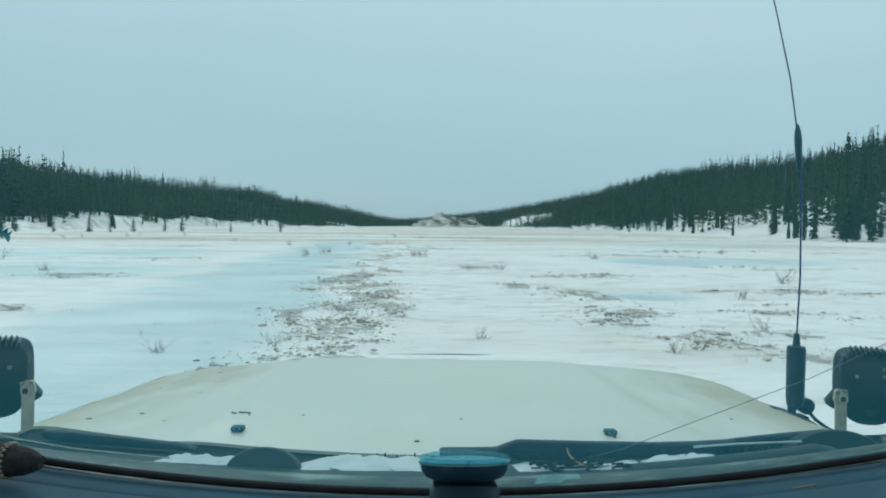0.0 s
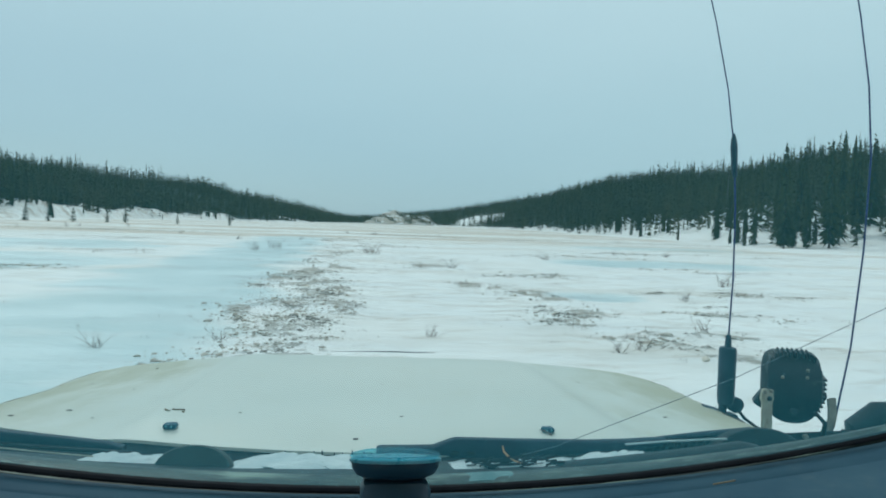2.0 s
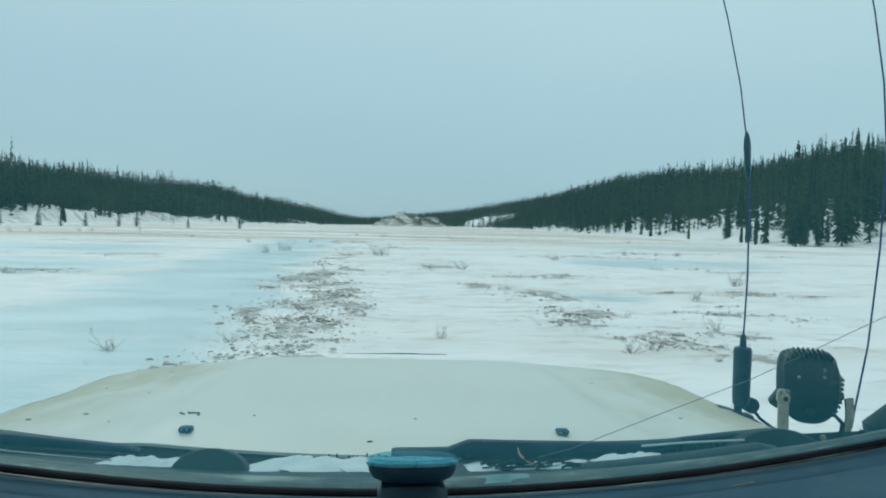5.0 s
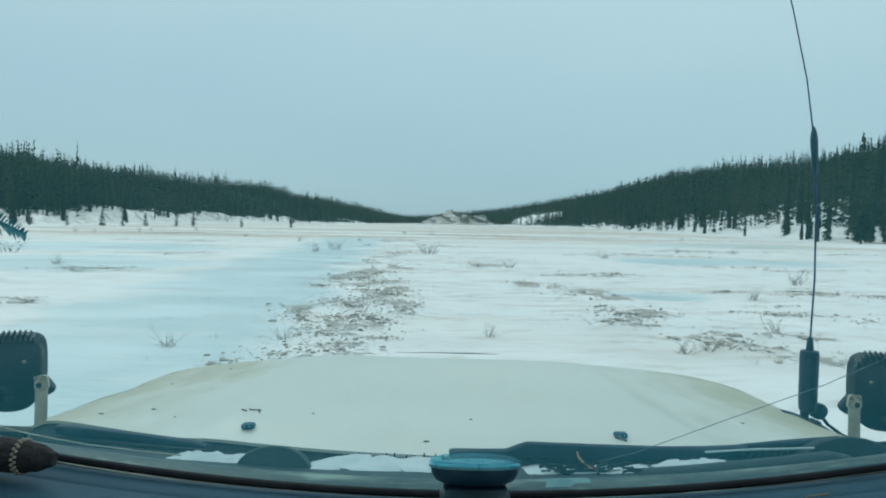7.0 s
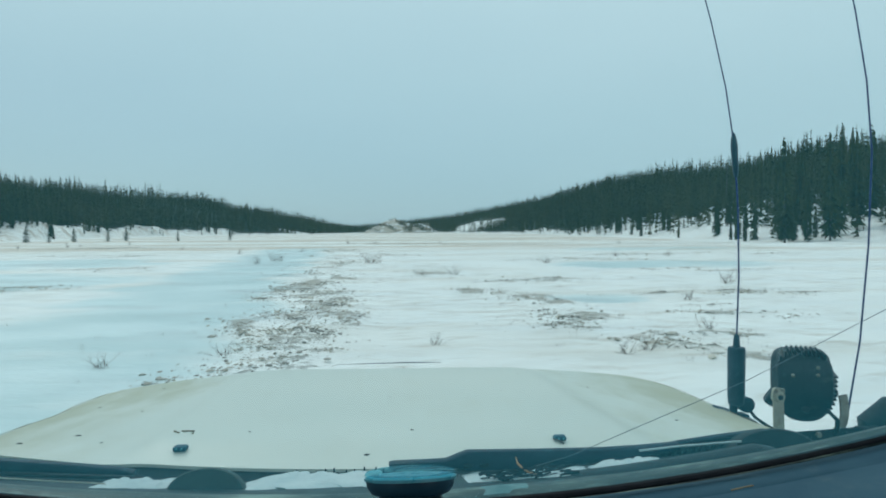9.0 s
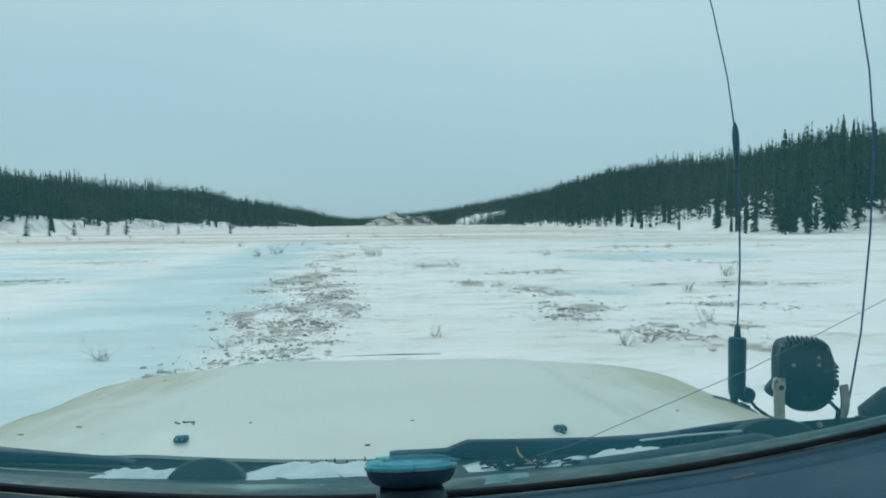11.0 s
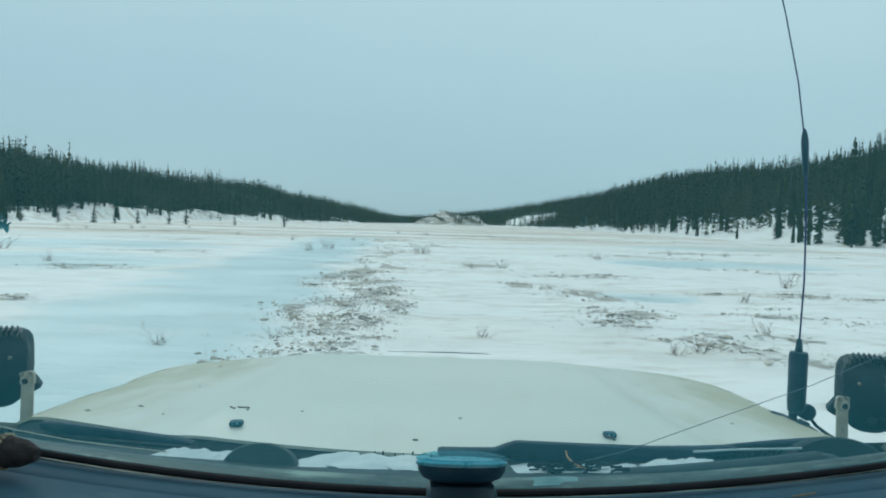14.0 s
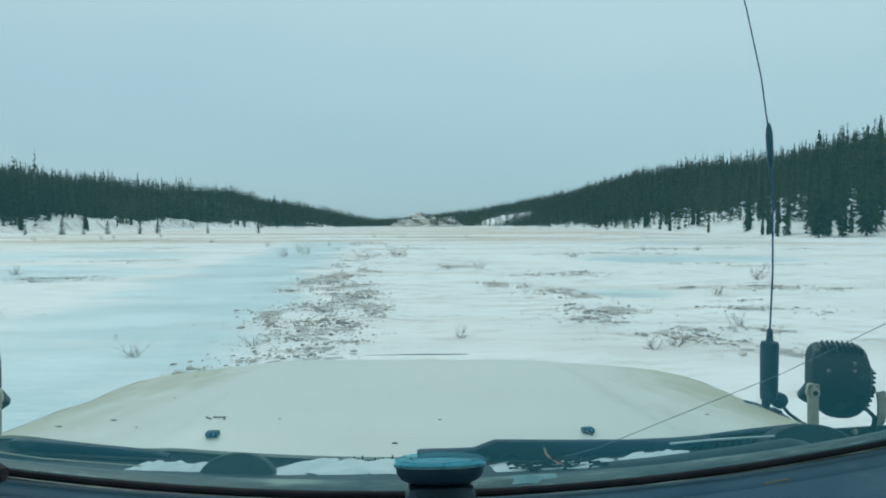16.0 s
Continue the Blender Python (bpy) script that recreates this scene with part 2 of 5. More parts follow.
M_WIPER = surface("wiper_slate_plastic", (0.010, 0.022, 0.040), (0.018, 0.034, 0.054), 12, 0.55, bump=0.15, bump_scale=120, depth=0.0006,
                  stain=(0.06, 0.075, 0.07), stain_scale=22, stain_from=0.56, stain_to=0.80, spec=0.25)
M_PIVOT = surface("pivot_plastic", (0.046, 0.062, 0.060), (0.058, 0.074, 0.070), 14, 0.6, spec=0.15)
M_TRIM = surface("cowl_trim_plastic", (0.005, 0.012, 0.016), (0.010, 0.019, 0.023), 10, 0.55, bump=0.2, bump_scale=80, depth=0.001,
                 stain=(0.07, 0.085, 0.07), stain_scale=14, stain_from=0.58, stain_to=0.85, spec=0.25, stretch=(0.25, 1.0, 1.0))
# colour of the patch that lightens the lower glass edge
M_PALE_TEAL = surface("pale_teal_coat", (0.06, 0.15, 0.16), (0.15, 0.26, 0.26), 30, 0.7, bump=0.5, bump_scale=120, depth=0.003,
                  stain=(0.08, 0.15, 0.16), stain_scale=20, stain_from=0.52, stain_to=0.75)
M_CHIP = surface("paint_chip_brown", (0.10, 0.085, 0.065), (0.05, 0.045, 0.04), 80, 0.9)
M_NOZZLE = surface("nozzle_blue_black", (0.018, 0.075, 0.115), (0.024, 0.090, 0.130), 60, 0.5, spec=0.2)
M_DASH = surface("navy_vinyl", (0.026, 0.078, 0.115), (0.038, 0.098, 0.135), 8, 0.72, bump=0.35, bump_scale=320, depth=0.0008,
                 stain=(0.09, 0.14, 0.16), stain_scale=9, stain_from=0.55, stain_to=0.80, spec=0.2)
M_LINING = surface("cab_lining", (0.16, 0.16, 0.16), (0.20, 0.20, 0.19), 12, 0.9)
M_LAMP = surface("black_cast_alloy", (0.005, 0.013, 0.018), (0.010, 0.020, 0.027), 25, 0.5, bump=0.3, bump_scale=200, depth=0.0008,
                 stain=(0.10, 0.105, 0.09), stain_scale=26, stain_from=0.58, stain_to=0.78, spec=0.4)
M_BRACKET = surface("beige_steel_bracket", (0.52, 0.49, 0.39), (0.40, 0.37, 0.29), 40, 0.5, 0.2, stain=(0.24, 0.17, 0.10), stain_scale=45,
                    stain_from=0.58, stain_to=0.75)
M_BRONZE = surface("bare_steel", (0.36, 0.34, 0.28), (0.22, 0.19, 0.15), 35, 0.45, 0.6)
M_LENS = surface("lamp_lens", (0.55, 0.58, 0.6), (0.6, 0.62, 0.64), 30, 0.12)
M_SNOW = surface("packed_snow", (0.56, 0.64, 0.64), (0.42, 0.52, 0.54), 22, 0.8, bump=0.6, bump_scale=70, depth=0.006,
                 stain=(0.50, 0.50, 0.47), stain_scale=18, stain_from=0.60, stain_to=0.85)
M_WHIP = surface("dark_steel_whip", (0.018, 0.024, 0.10), (0.032, 0.038, 0.15), 60, 0.4, 0.5)
M_COIL = surface("antenna_plastic", (0.010, 0.030, 0.050), (0.018, 0.042, 0.066), 30, 0.42, bump=0.1, spec=0.35)
M_TEAL = surface("teal_silicone_rim", (0.07, 0.27, 0.33), (0.13, 0.36, 0.42), 25, 0.3)
M_MOUNT = surface("mount_black", (0.010, 0.042, 0.066), (0.018, 0.058, 0.086), 18, 0.34, bump=0.1, spec=0.5)
M_ORANGE = surface("orange_cord", (0.55, 0.27, 0.13), (0.45, 0.21, 0.10), 60, 0.7)
M_WIRE = surface("grey_wire", (0.10, 0.12, 0.14), (0.15, 0.17, 0.19), 60, 0.5)
M_TWIG = surface("dry_twig", (0.25, 0.19, 0.155), (0.16, 0.12, 0.10), 8, 0.9)
M_STRAW = surface("dry_straw", (0.24, 0.19, 0.11), (0.15, 0.11, 0.07), 60, 0.9)
M_WOOL = surface("dark_wool", (0.015, 0.014, 0.016), (0.035, 0.032, 0.034), 120, 0.95, bump=1.0, bump_scale=260, depth=0.004)
M_WOOL_PALE = surface("pale_wool", (0.42, 0.39, 0.29), (0.30, 0.27, 0.19), 90, 0.95, bump=1.0, bump_scale=260, depth=0.004)
M_FEATHER = surface("blue_green_feather", (0.02, 0.16, 0.24), (0.05, 0.28, 0.30), 30, 0.5)
M_STONE = surface("river_stone", (0.52, 0.465, 0.385), (0.68, 0.61, 0.515), 5, 0.85, bump=0.5, bump_scale=22, depth=0.01,
                  stain=(0.36, 0.335, 0.295), stain_scale=1.3, stain_from=0.45, stain_to=0.6, vary=0.7)
M_CLAY = surface("clay_bluff", (0.46, 0.42, 0.35), (0.30, 0.29, 0.25), 0.06, 0.95, bump=0.6, bump_scale=0.15, depth=1.5,
                 stain=(0.82, 0.83, 0.83), stain_scale=0.06, stain_from=0.50, stain_to=0.60)
M_SPRUCE = foliage_material("spruce_needles", (0.022, 0.036, 0.020), (0.046, 0.064, 0.026), (0.085, 0.096, 0.032))
M_BARK = surface("spruce_bark", (0.10, 0.085, 0.07), (0.16, 0.14, 0.12), 4, 0.95)
M_DEAD = surface("weathered_dead_wood", (0.17, 0.16, 0.145), (0.11, 0.105, 0.10), 3, 0.95)
M_TYRE = surface("tyre_rubber", (0.02, 0.02, 0.02), (0.035, 0.034, 0.032), 30, 0.85)
M_LIP = glass_material("teal_silicone_film", (0.55, 0.86, 0.90), 0.10, 0.12)
M_GLASS = glass_material("windshield_glass", (0.845, 0.952, 0.945), 0.025, 0.072)


# ---------------------------------------------------------------- building helpers
def thing(name, label, category, at=(0, 0, 0), group="", kind=""):
    ob = new(name)
    ob.location = at
    ob.empty_display_size = 0.1
    return tagged(ob, label, category, group, kind)


def link_mesh(name, bm, mat, smooth=False):
    me = bpy.data.meshes.new(name)
    bm.to_mesh(me)
    bm.free()
    me.materials.append(mat)
    if smooth:
        me.polygons.foreach_set("use_smooth", [True] * len(me.polygons))
        me.set_sharp_from_angle(angle=radians(38))
    return new(name, me)


def world_of(ob):
    m = Matrix.Translation(ob.location)
    return world_of(ob.parent) @ ob.matrix_parent_inverse @ m if ob.parent else m


def under(ob, parent):
    """Hangs ob under parent without moving it."""
    ob.parent = parent
    ob.matrix_parent_inverse = world_of(parent).inverted()
    return ob


def part(name, bm, mat, parent, label="", smooth=False):
    ob = under(link_mesh(name, bm, mat, smooth), parent)
    return tagged(ob, label) if label else ob


def box(bm, size, m=None, bevel=0.0, centre=(0, 0, 0)):
    tmp = bmesh.new()
    bmesh.ops.create_cube(tmp, size=1.0, matrix=Matrix.Diagonal((*size, 1)))
    if bevel:
        bmesh.ops.bevel(tmp, geom=list(tmp.edges), offset=bevel, segments=2, affect="EDGES", profile=0.5)
    tmp.transform((m or Matrix.Identity(4)) @ Matrix.Translation(centre))
    me = bpy.data.meshes.new("tmp")
    tmp.to_mesh(me)
    tmp.free()
    bm.from_mesh(me)
    bpy.data.meshes.remove(me)
    return bm


def tube(bm, pts, radii, sides=8, caps=True, flat=1.0):
    """A pipe along points; flat squeezes its section upright."""
    pts = [Vector(p) for p in pts]
    if isinstance(radii, (int, float)):
        radii = [radii] * len(pts)
    rings = []
    for i, p in enumerate(pts):
        d = (pts[min(i + 1, len(pts) - 1)] - pts[max(i - 1, 0)]).normalized()
        ref = Vector((0, 0, 1)) if abs(d.z) < 0.9 else Vector((0, 1, 0))
        a = d.cross(ref).normalized()
        b = a.cross(d).normalized()
        rings.append([bm.verts.new(p + radii[i] * (a * math.cos(2 * math.pi * k / sides) + flat * b * math.sin(2 * math.pi * k / sides)))
                      for k in range(sides)])
    for r, s in zip(rings, rings[1:]):
        for k in range(sides):
            bm.faces.new((r[k], r[(k + 1) % sides], s[(k + 1) % sides], s[k]))
    if caps:
        bm.faces.new(rings[0][::-1])
        bm.faces.new(rings[-1])
    return bm


def lathe(bm, profile, m=None, sides=24):
    """A turned body: (radius, height) pairs about the local z axis."""
    m = m or Matrix.Identity(4)
    rings = []
    for r, h in profile:
        rings.append([bm.verts.new(m @ Vector((r * math.cos(2 * math.pi * k / sides), r * math.sin(2 * math.pi * k / sides), h)))
                      for k in range(sides)])
    for r, s in zip(rings, rings[1:]):
        for k in range(sides):
            bm.faces.new((r[k], r[(k + 1) % sides], s[(k + 1) % sides], s[k]))
    bm.faces.new(rings[0][::-1])
    bm.faces.new(rings[-1])
    return bm


def sheet(bm, rows, thick=0.0):
    """A surface through rows of points; thick adds a parallel underside with closed rims."""
    vs = [[bm.verts.new(p) for p in row] for row in rows]
    for a, b in zip(vs, vs[1:]):
        for i in range(len(a) - 1):
            bm.faces.new((a[i], a[i + 1], b[i + 1], b[i]))
    if thick:
        bmesh.ops.recalc_face_normals(bm, faces=bm.faces)
        lo = [[bm.verts.new(v.co - Vector((0, 0, thick))) for v in row] for row in vs]
        for a, b in zip(lo, lo[1:]):
            for i in range(len(a) - 1):
                bm.faces.new((a[i], b[i], b[i + 1], a[i + 1]))
        loop_top = vs[0] + [r[-1] for r in vs[1:]] + vs[-1][-2::-1] + [r[0] for r in vs[-2:0:-1]]
        loop_low = lo[0] + [r[-1] for r in lo[1:]] + lo[-1][-2::-1] + [r[0] for r in lo[-2:0:-1]]
        n = len(loop_top)
        for i in range(n):
            bm.faces.new((loop_top[i], loop_low[i], loop_low[(i + 1) % n], loop_top[(i + 1) % n]))
    return bm


def smoothstep(x):
    x = np.clip(x, 0, 1)
    return x * x * (3 - 2 * x)


# ---------------------------------------------------------------- the valley
# bearing, foot of the woods, crest, and how many degrees the treetops on the crest stand over the flat
HILLS = [(-180, 260, 620, 4.4), (-120, 200, 520, 5.4), (-75, 140, 400, 6.0), (-45, 140, 400, 4.8), (-33, 155, 430, 4.1), (-30, 175, 450, 3.9),
         (-27, 200, 470, 3.6), (-24, 235, 500, 3.35), (-21, 290, 540, 3.2), (-18, 335, 590, 3.1), (-15, 380, 640, 2.9), (-12, 430, 700, 2.6),
         (-9, 480, 760, 2.1), (-6, 560, 860, 1.5), (-4, 700, 1000, 1.0), (-2, 1000, 1500, 0.72), (0, 1250, 1800, 0.8), (3, 1060, 1600, 1.15),
         (6, 820, 1350, 1.55), (9, 630, 1120, 2.0), (12, 480, 950, 2.55), (15, 350, 820, 3.1), (18, 265, 700, 3.7), (21, 215, 600, 4.3),
         (24, 180, 520, 4.7), (27, 150, 460, 5.0), (30, 130, 420, 5.35), (33, 116, 390, 5.65), (37, 110, 370, 5.9), (43, 112, 370, 6.2),
         (75, 140, 400, 6.4), (120, 200, 520, 5.4), (180, 260, 620, 4.4)]
H_AZ, H_FOOT, H_CREST, H_UP = [np.array(c, float) for c in zip(*HILLS)]
H_HIGH = H_CREST * np.tan(np.radians(H_UP)) - 10.0


def noise_xy(x, y, scale, seed=0.0):
    return np.array([noise.fractal((a * scale + seed, b * scale - seed, seed), 0.6, 2.1, 4) for a, b in zip(x.ravel(), y.ravel())]).reshape(x.shape)


def hill_numbers(x, y):
    az = np.degrees(np.arctan2(x, y))
    return np.interp(az, H_AZ, H_FOOT), np.interp(az, H_AZ, H_CREST), np.interp(az, H_AZ, H_HIGH), az


def terrain(x, y, n_big=None, n_small=None):
    """Height of the ground, in metres."""
    r = np.hypot(x, y)
    foot, crest, high, az = hill_numbers(x, y)
    n_big = noise_xy(x, y, 0.012, 3.1) if n_big is None else n_big
    n_small = noise_xy(x, y, 0.35, 7.7) if n_small is None else n_small
    foot = foot * (1 + 0.05 * n_big)
    s = smoothstep((r - foot) / (crest - foot))
    z = high * (0.35 * s + 0.65 * np.clip((r - foot) / (crest - foot), 0, 1) ** 0.85)
    z = z * (1 + 0.13 * n_big)
    bank = np.where(az < 0, 3.6, 1.8) * np.clip(0.75 + 1.1 * n_big, 0.15, 1.5) * smoothstep((r - foot + 16) / 16)
    z = z + (bank + 0.9 * n_small * smoothstep((r - foot + 16) / 16) * smoothstep((foot + 30 - r) / 20)) * (foot < 420)
    z = z + 0.05 * n_small * smoothstep((r - 3) / 5) + 0.10 * n_big * smoothstep((r - 20) / 40)
    return z


# gravel that the wind keeps bare, strung along the old wheel track: centre, half width, half length, turn, strength
def track_x(y):
    return float(np.interp(y, [7, 9, 15, 25, 64, 150], [-1.4, -1.3, -1.5, -1.9, -3.3, -6.5]))


BARS = [(track_x(y), y, 0.85 + 0.012 * y, 0.5 + 0.11 * y, 0, k) for y, k in ((8.6, 0.8), (10.6, 1.0), (13, 0.85), (16, 1.0), (20, 0.95), (25, 0.9), (32, 0.95), (42, 0.9), (56, 0.9))]
BARS += [(4.3, 8.9, 1.0, 0.8, -20, 1.0), (3.5, 11.5, 0.9, 1.2, 0, 0.95), (3.0, 16.5, 0.9, 2.0, 0, 0.95), (2.3, 26, 1.0, 3.4, 0, 0.85), (0.6, 45, 1.4, 6.0, 0, 0.7),
         (7.0, 12, 1.4, 0.6, 0, 0.7), (9.5, 16, 2.0, 0.8, 0, 0.8), (6.2, 21, 1.8, 1.0, 0, 0.8), (13, 25, 3.0, 1.3, 0, 0.8), (10, 35, 5, 2.0, 0, 0.8), (20, 42, 6, 2.4, 0, 0.8),
         (-9.0, 12.5, 1.5, 0.7, 0, 0.8), (-10.5, 20, 1.8, 0.9, 0, 0.8), (-12.5, 30, 3.0, 1.4, 0, 0.8), (-18, 46, 6, 2.2, 0, 0.8),
         (-30, 70, 14, 3.5, 0, 0.8), (26, 76, 16, 4.5, 0, 0.75), (3, 84, 10, 5, 0, 0.7)]
BAR_RNG = np.random.default_rng(21)
PATCHES = []
for cx, cy, rx, ry, turn, k in BARS:
    for _ in range(9):
        q = BAR_RNG.normal(0, 0.6, 2)
        PATCHES.append((cx + q[0] * rx, cy + q[1] * ry, rx * BAR_RNG.uniform(0.22, 0.55), ry * BAR_RNG.uniform(0.2, 0.5), turn + BAR_RNG.uniform(-25, 25), k * BAR_RNG.uniform(0.6, 1.05)))
ICE = [(track_x(y) - 2.9 - 0.02 * y, y, 2.5 + 0.012 * y, 0.7 + 0.2 * y) for y in (7.2, 9.2, 12, 15.5, 20, 26, 34, 45, 60)]
ICE += [(-4.6, 5.4, 3.2, 2.2), (-13.5, 23, 6, 4.5), (-20, 36, 9, 6.5), (14, 30, 6, 3.5), (5.5, 15, 1.6, 1.1), (26, 55, 10, 5)]


def ellipse_mask(x, y, cx, cy, rx, ry, turn=0):
    c, s = math.cos(radians(turn)), math.sin(radians(turn))
    u, v = (x - cx) * c + (y - cy) * s, -(x - cx) * s + (y - cy) * c
    return smoothstep(1.45 - np.sqrt((u / rx) ** 2 + (v / ry) ** 2))


CLEARINGS = [(122, 740, 24, 125), (66, 800, 16, 30), (-112, 262, 13, 16), (-86, 330, 15, 18), (120, 172, 18, 34), (150, 176, 18, 34), (-70, 560, 22, 14)]


def build_ground():
    az = np.concatenate([np.linspace(-180, -50, 66, endpoint=False), np.linspace(-50, 50, 420, endpoint=False), np.linspace(50, 180, 66)])
    rr = np.concatenate([[0.0, 1.5, 3.0], np.geomspace(4.2, 2600, 210)])
    A, R = np.meshgrid(np.radians(az), rr, indexing="ij")
    X, Y = R * np.sin(A), R * np.cos(A)
    nb, ns = noise_xy(X, Y, 0.012, 3.1), noise_xy(X, Y, 0.35, 7.7)
    Z = terrain(X, Y, nb, ns)
    foot, crest, high, deg = hill_numbers(X, Y)
    gravel = np.zeros_like(X)
    for cx, cy, rx, ry, turn, k in PATCHES:
        gravel = np.maximum(gravel, k * ellipse_mask(X, Y, cx, cy, rx, ry, turn))
    gravel = np.clip(gravel * (0.85 + 0.9 * noise_xy(X, Y, 0.9, 1.7)), 0, 1)
    Z = Z + 0.05 * gravel
    ice = np.zeros_like(X)
    for cx, cy, rx, ry in ICE:
        ice = np.maximum(ice, ellipse_mask(X, Y, cx, cy, rx, ry))
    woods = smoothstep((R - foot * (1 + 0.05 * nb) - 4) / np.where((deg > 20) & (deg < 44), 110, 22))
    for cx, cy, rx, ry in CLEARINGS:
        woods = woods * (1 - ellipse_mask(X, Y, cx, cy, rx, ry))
    sedge = smoothstep((R - 35) / 40) * smoothstep((foot - 25 - R) / 30)
    n, k = X.shape
    idx = np.arange(n * k).reshape(n, k)
    a, b, c, d = idx[:-1, :-1].ravel(), idx[1:, :-1].ravel(), idx[1:, 1:].ravel(), idx[:-1, 1:].ravel()
    me = bpy.data.meshes.new("ground")
    me.from_pydata(np.stack([X, Y, Z], -1).reshape(-1, 3).tolist(), [], np.stack([a, d, c, b], -1).tolist())
    me.polygons.foreach_set("use_smooth", [True] * len(me.polygons))
    bank = smoothstep((R - foot * (1 + 0.05 * nb) + 15) / 5) * smoothstep((foot * (1 + 0.05 * nb) + 5 - R) / 6) * (deg < 0) * (foot < 520)
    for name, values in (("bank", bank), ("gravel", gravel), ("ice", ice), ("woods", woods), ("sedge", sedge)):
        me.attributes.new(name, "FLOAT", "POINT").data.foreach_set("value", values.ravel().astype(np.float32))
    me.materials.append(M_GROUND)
    return tagged(new("ground", me), "snow-covered river flat with ice sheets and bare gravel patches", "ground", kind="structure")


ground = build_ground()


def ground_z(x, y):
    z = float(terrain(np.array([float(x)]), np.array([float(y)]))[0])
    g = 0.0
    for cx, cy, rx, ry, turn, k in PATCHES:
        g = max(g, k * float(ellipse_mask(np.array([x]), np.array([y]), cx, cy, rx, ry, turn)[0]))
    return z + 0.03 * g


# ---------------------------------------------------------------- spruces
def spruce_arrays(rng, layers, arms, fine, width=0.115, blade=0.42, taper=0.8):
    """One narrow mountain spruce, 1 m high: drooping boughs in whorls round a thin stem. Vertices and triangles."""
    V, T = [], []
    lean = rng.normal(0, 0.012, 2)
    for i in range(layers):
        f = i / (layers - 1)
        h = 0.05 + 0.93 * min(1.0, max(0.0, f + rng.normal(0, 0.35 / layers))) ** 0.92
        reach = width * (1 - f) ** taper * rng.uniform(0.7, 1.2) + 0.010
        if f < 0.12:
            reach *= 0.8
        turn = rng.uniform(0, 6.28)
        for k in range(arms):
            if rng.random() < 0.10:
                continue
            h = h + rng.normal(0, 0.25 / layers)
            a = turn + 6.283 * k / arms + rng.normal(0, 0.25)
            L = reach * rng.uniform(0.65, 1.25)
            ca, sa = math.cos(a), math.sin(a)
            w = L * blade + 0.006 * blade / 0.42
            drop = L * rng.uniform(0.25, 0.75)
            base = np.array([lean[0] * h, lean[1] * h, h + 0.022])
            out = np.array([ca, sa, 0])
            side = np.array([-sa, ca, 0])
            tip = base + out * L - np.array([0, 0, drop])
            mid = base + out * L * 0.5 - np.array([0, 0, drop * 0.35])
            n = len(V)
            if fine:
                V += [base, mid + side * w * 0.6 - (0, 0, 0.012), tip, mid - side * w * 0.6 - (0, 0, 0.012), mid + (0, 0, 0.004)]
                T += [(n, n + 1, n + 4), (n + 1, n + 2, n + 4), (n + 2, n + 3, n + 4), (n + 3, n, n + 4)]
            else:
                V += [base, tip + side * w * 0.7, tip - side * w * 0.7 - (0, 0, 0.01)]
                T += [(n, n + 1, n + 2)]
    n = len(V)
    V += [np.array([lean[0], lean[1], 1.01]), np.array([0.012, 0, 0.7]), np.array([-0.006, 0.01, 0.7]), np.array([-0.006, -0.01, 0.7])]
    T += [(n, n + 1, n + 2), (n, n + 2, n + 3), (n, n + 3, n + 1)]
    return np.array(V), np.array(T)


def stem_arrays(sides=5):
    V = [(0.014 * math.cos(6.283 * k / sides), 0.014 * math.sin(6.283 * k / sides), -0.02) for k in range(sides)] + [(0, 0, 0.9)]
    T = [(k, (k + 1) % sides, sides) for k in range(sides)]
    return np.array(V), np.array(T)


rng = np.random.default_rng(5)
LOD_NEAR = [spruce_arrays(rng, 18, 7, True) for _ in range(6)]
LOD_MID = [spruce_arrays(rng, 13, 6, False, 0.115) for _ in range(6)]
LOD_FAR = [spruce_arrays(rng, 9, 5, False, 0.19, taper=0.6) for _ in range(5)]


def woods_positions(az0, az1, step):
    """Stems scattered on the slopes, thinner at the foot and in the clearings."""
    out = []
    for a in np.arange(az0, az1, 0.22):
        ar = radians(a)
        foot, crest = np.interp(a, H_AZ, H_FOOT), np.interp(a, H_AZ, H_CREST)
        r = foot - (9 if a > 0 else -2)
        while r < crest + 45:
            gap = step * (1 + 0.0011 * max(r - 250, 0)) * (0.62 if r > crest - 70 else 1.0)
            rr, aa = r + rng.normal(0, gap * 0.5), ar + rng.normal(0, 0.0022)
            x, y = rr * math.sin(aa), rr * math.cos(aa)
            keep = 1.0 if rr > foot + 14 else 0.7 if rr > foot + 3 else 0.42
            if 21 < a < 42 and rr < foot + 75:
                keep *= 0.34
            for cx, cy, rx, ry in CLEARINGS:
                if ((x - cx) / rx) ** 2 + ((y - cy) / ry) ** 2 < 1:
                    keep = 0.05 if y > 400 else 0.3
            if rng.random() < keep:
                out.append((x, y, rr))
            r += gap * rng.uniform(0.7, 1.3) * 190 / max(r, 120)  if r < 190 else gap * rng.uniform(0.7, 1.3)
    return np.array(out)


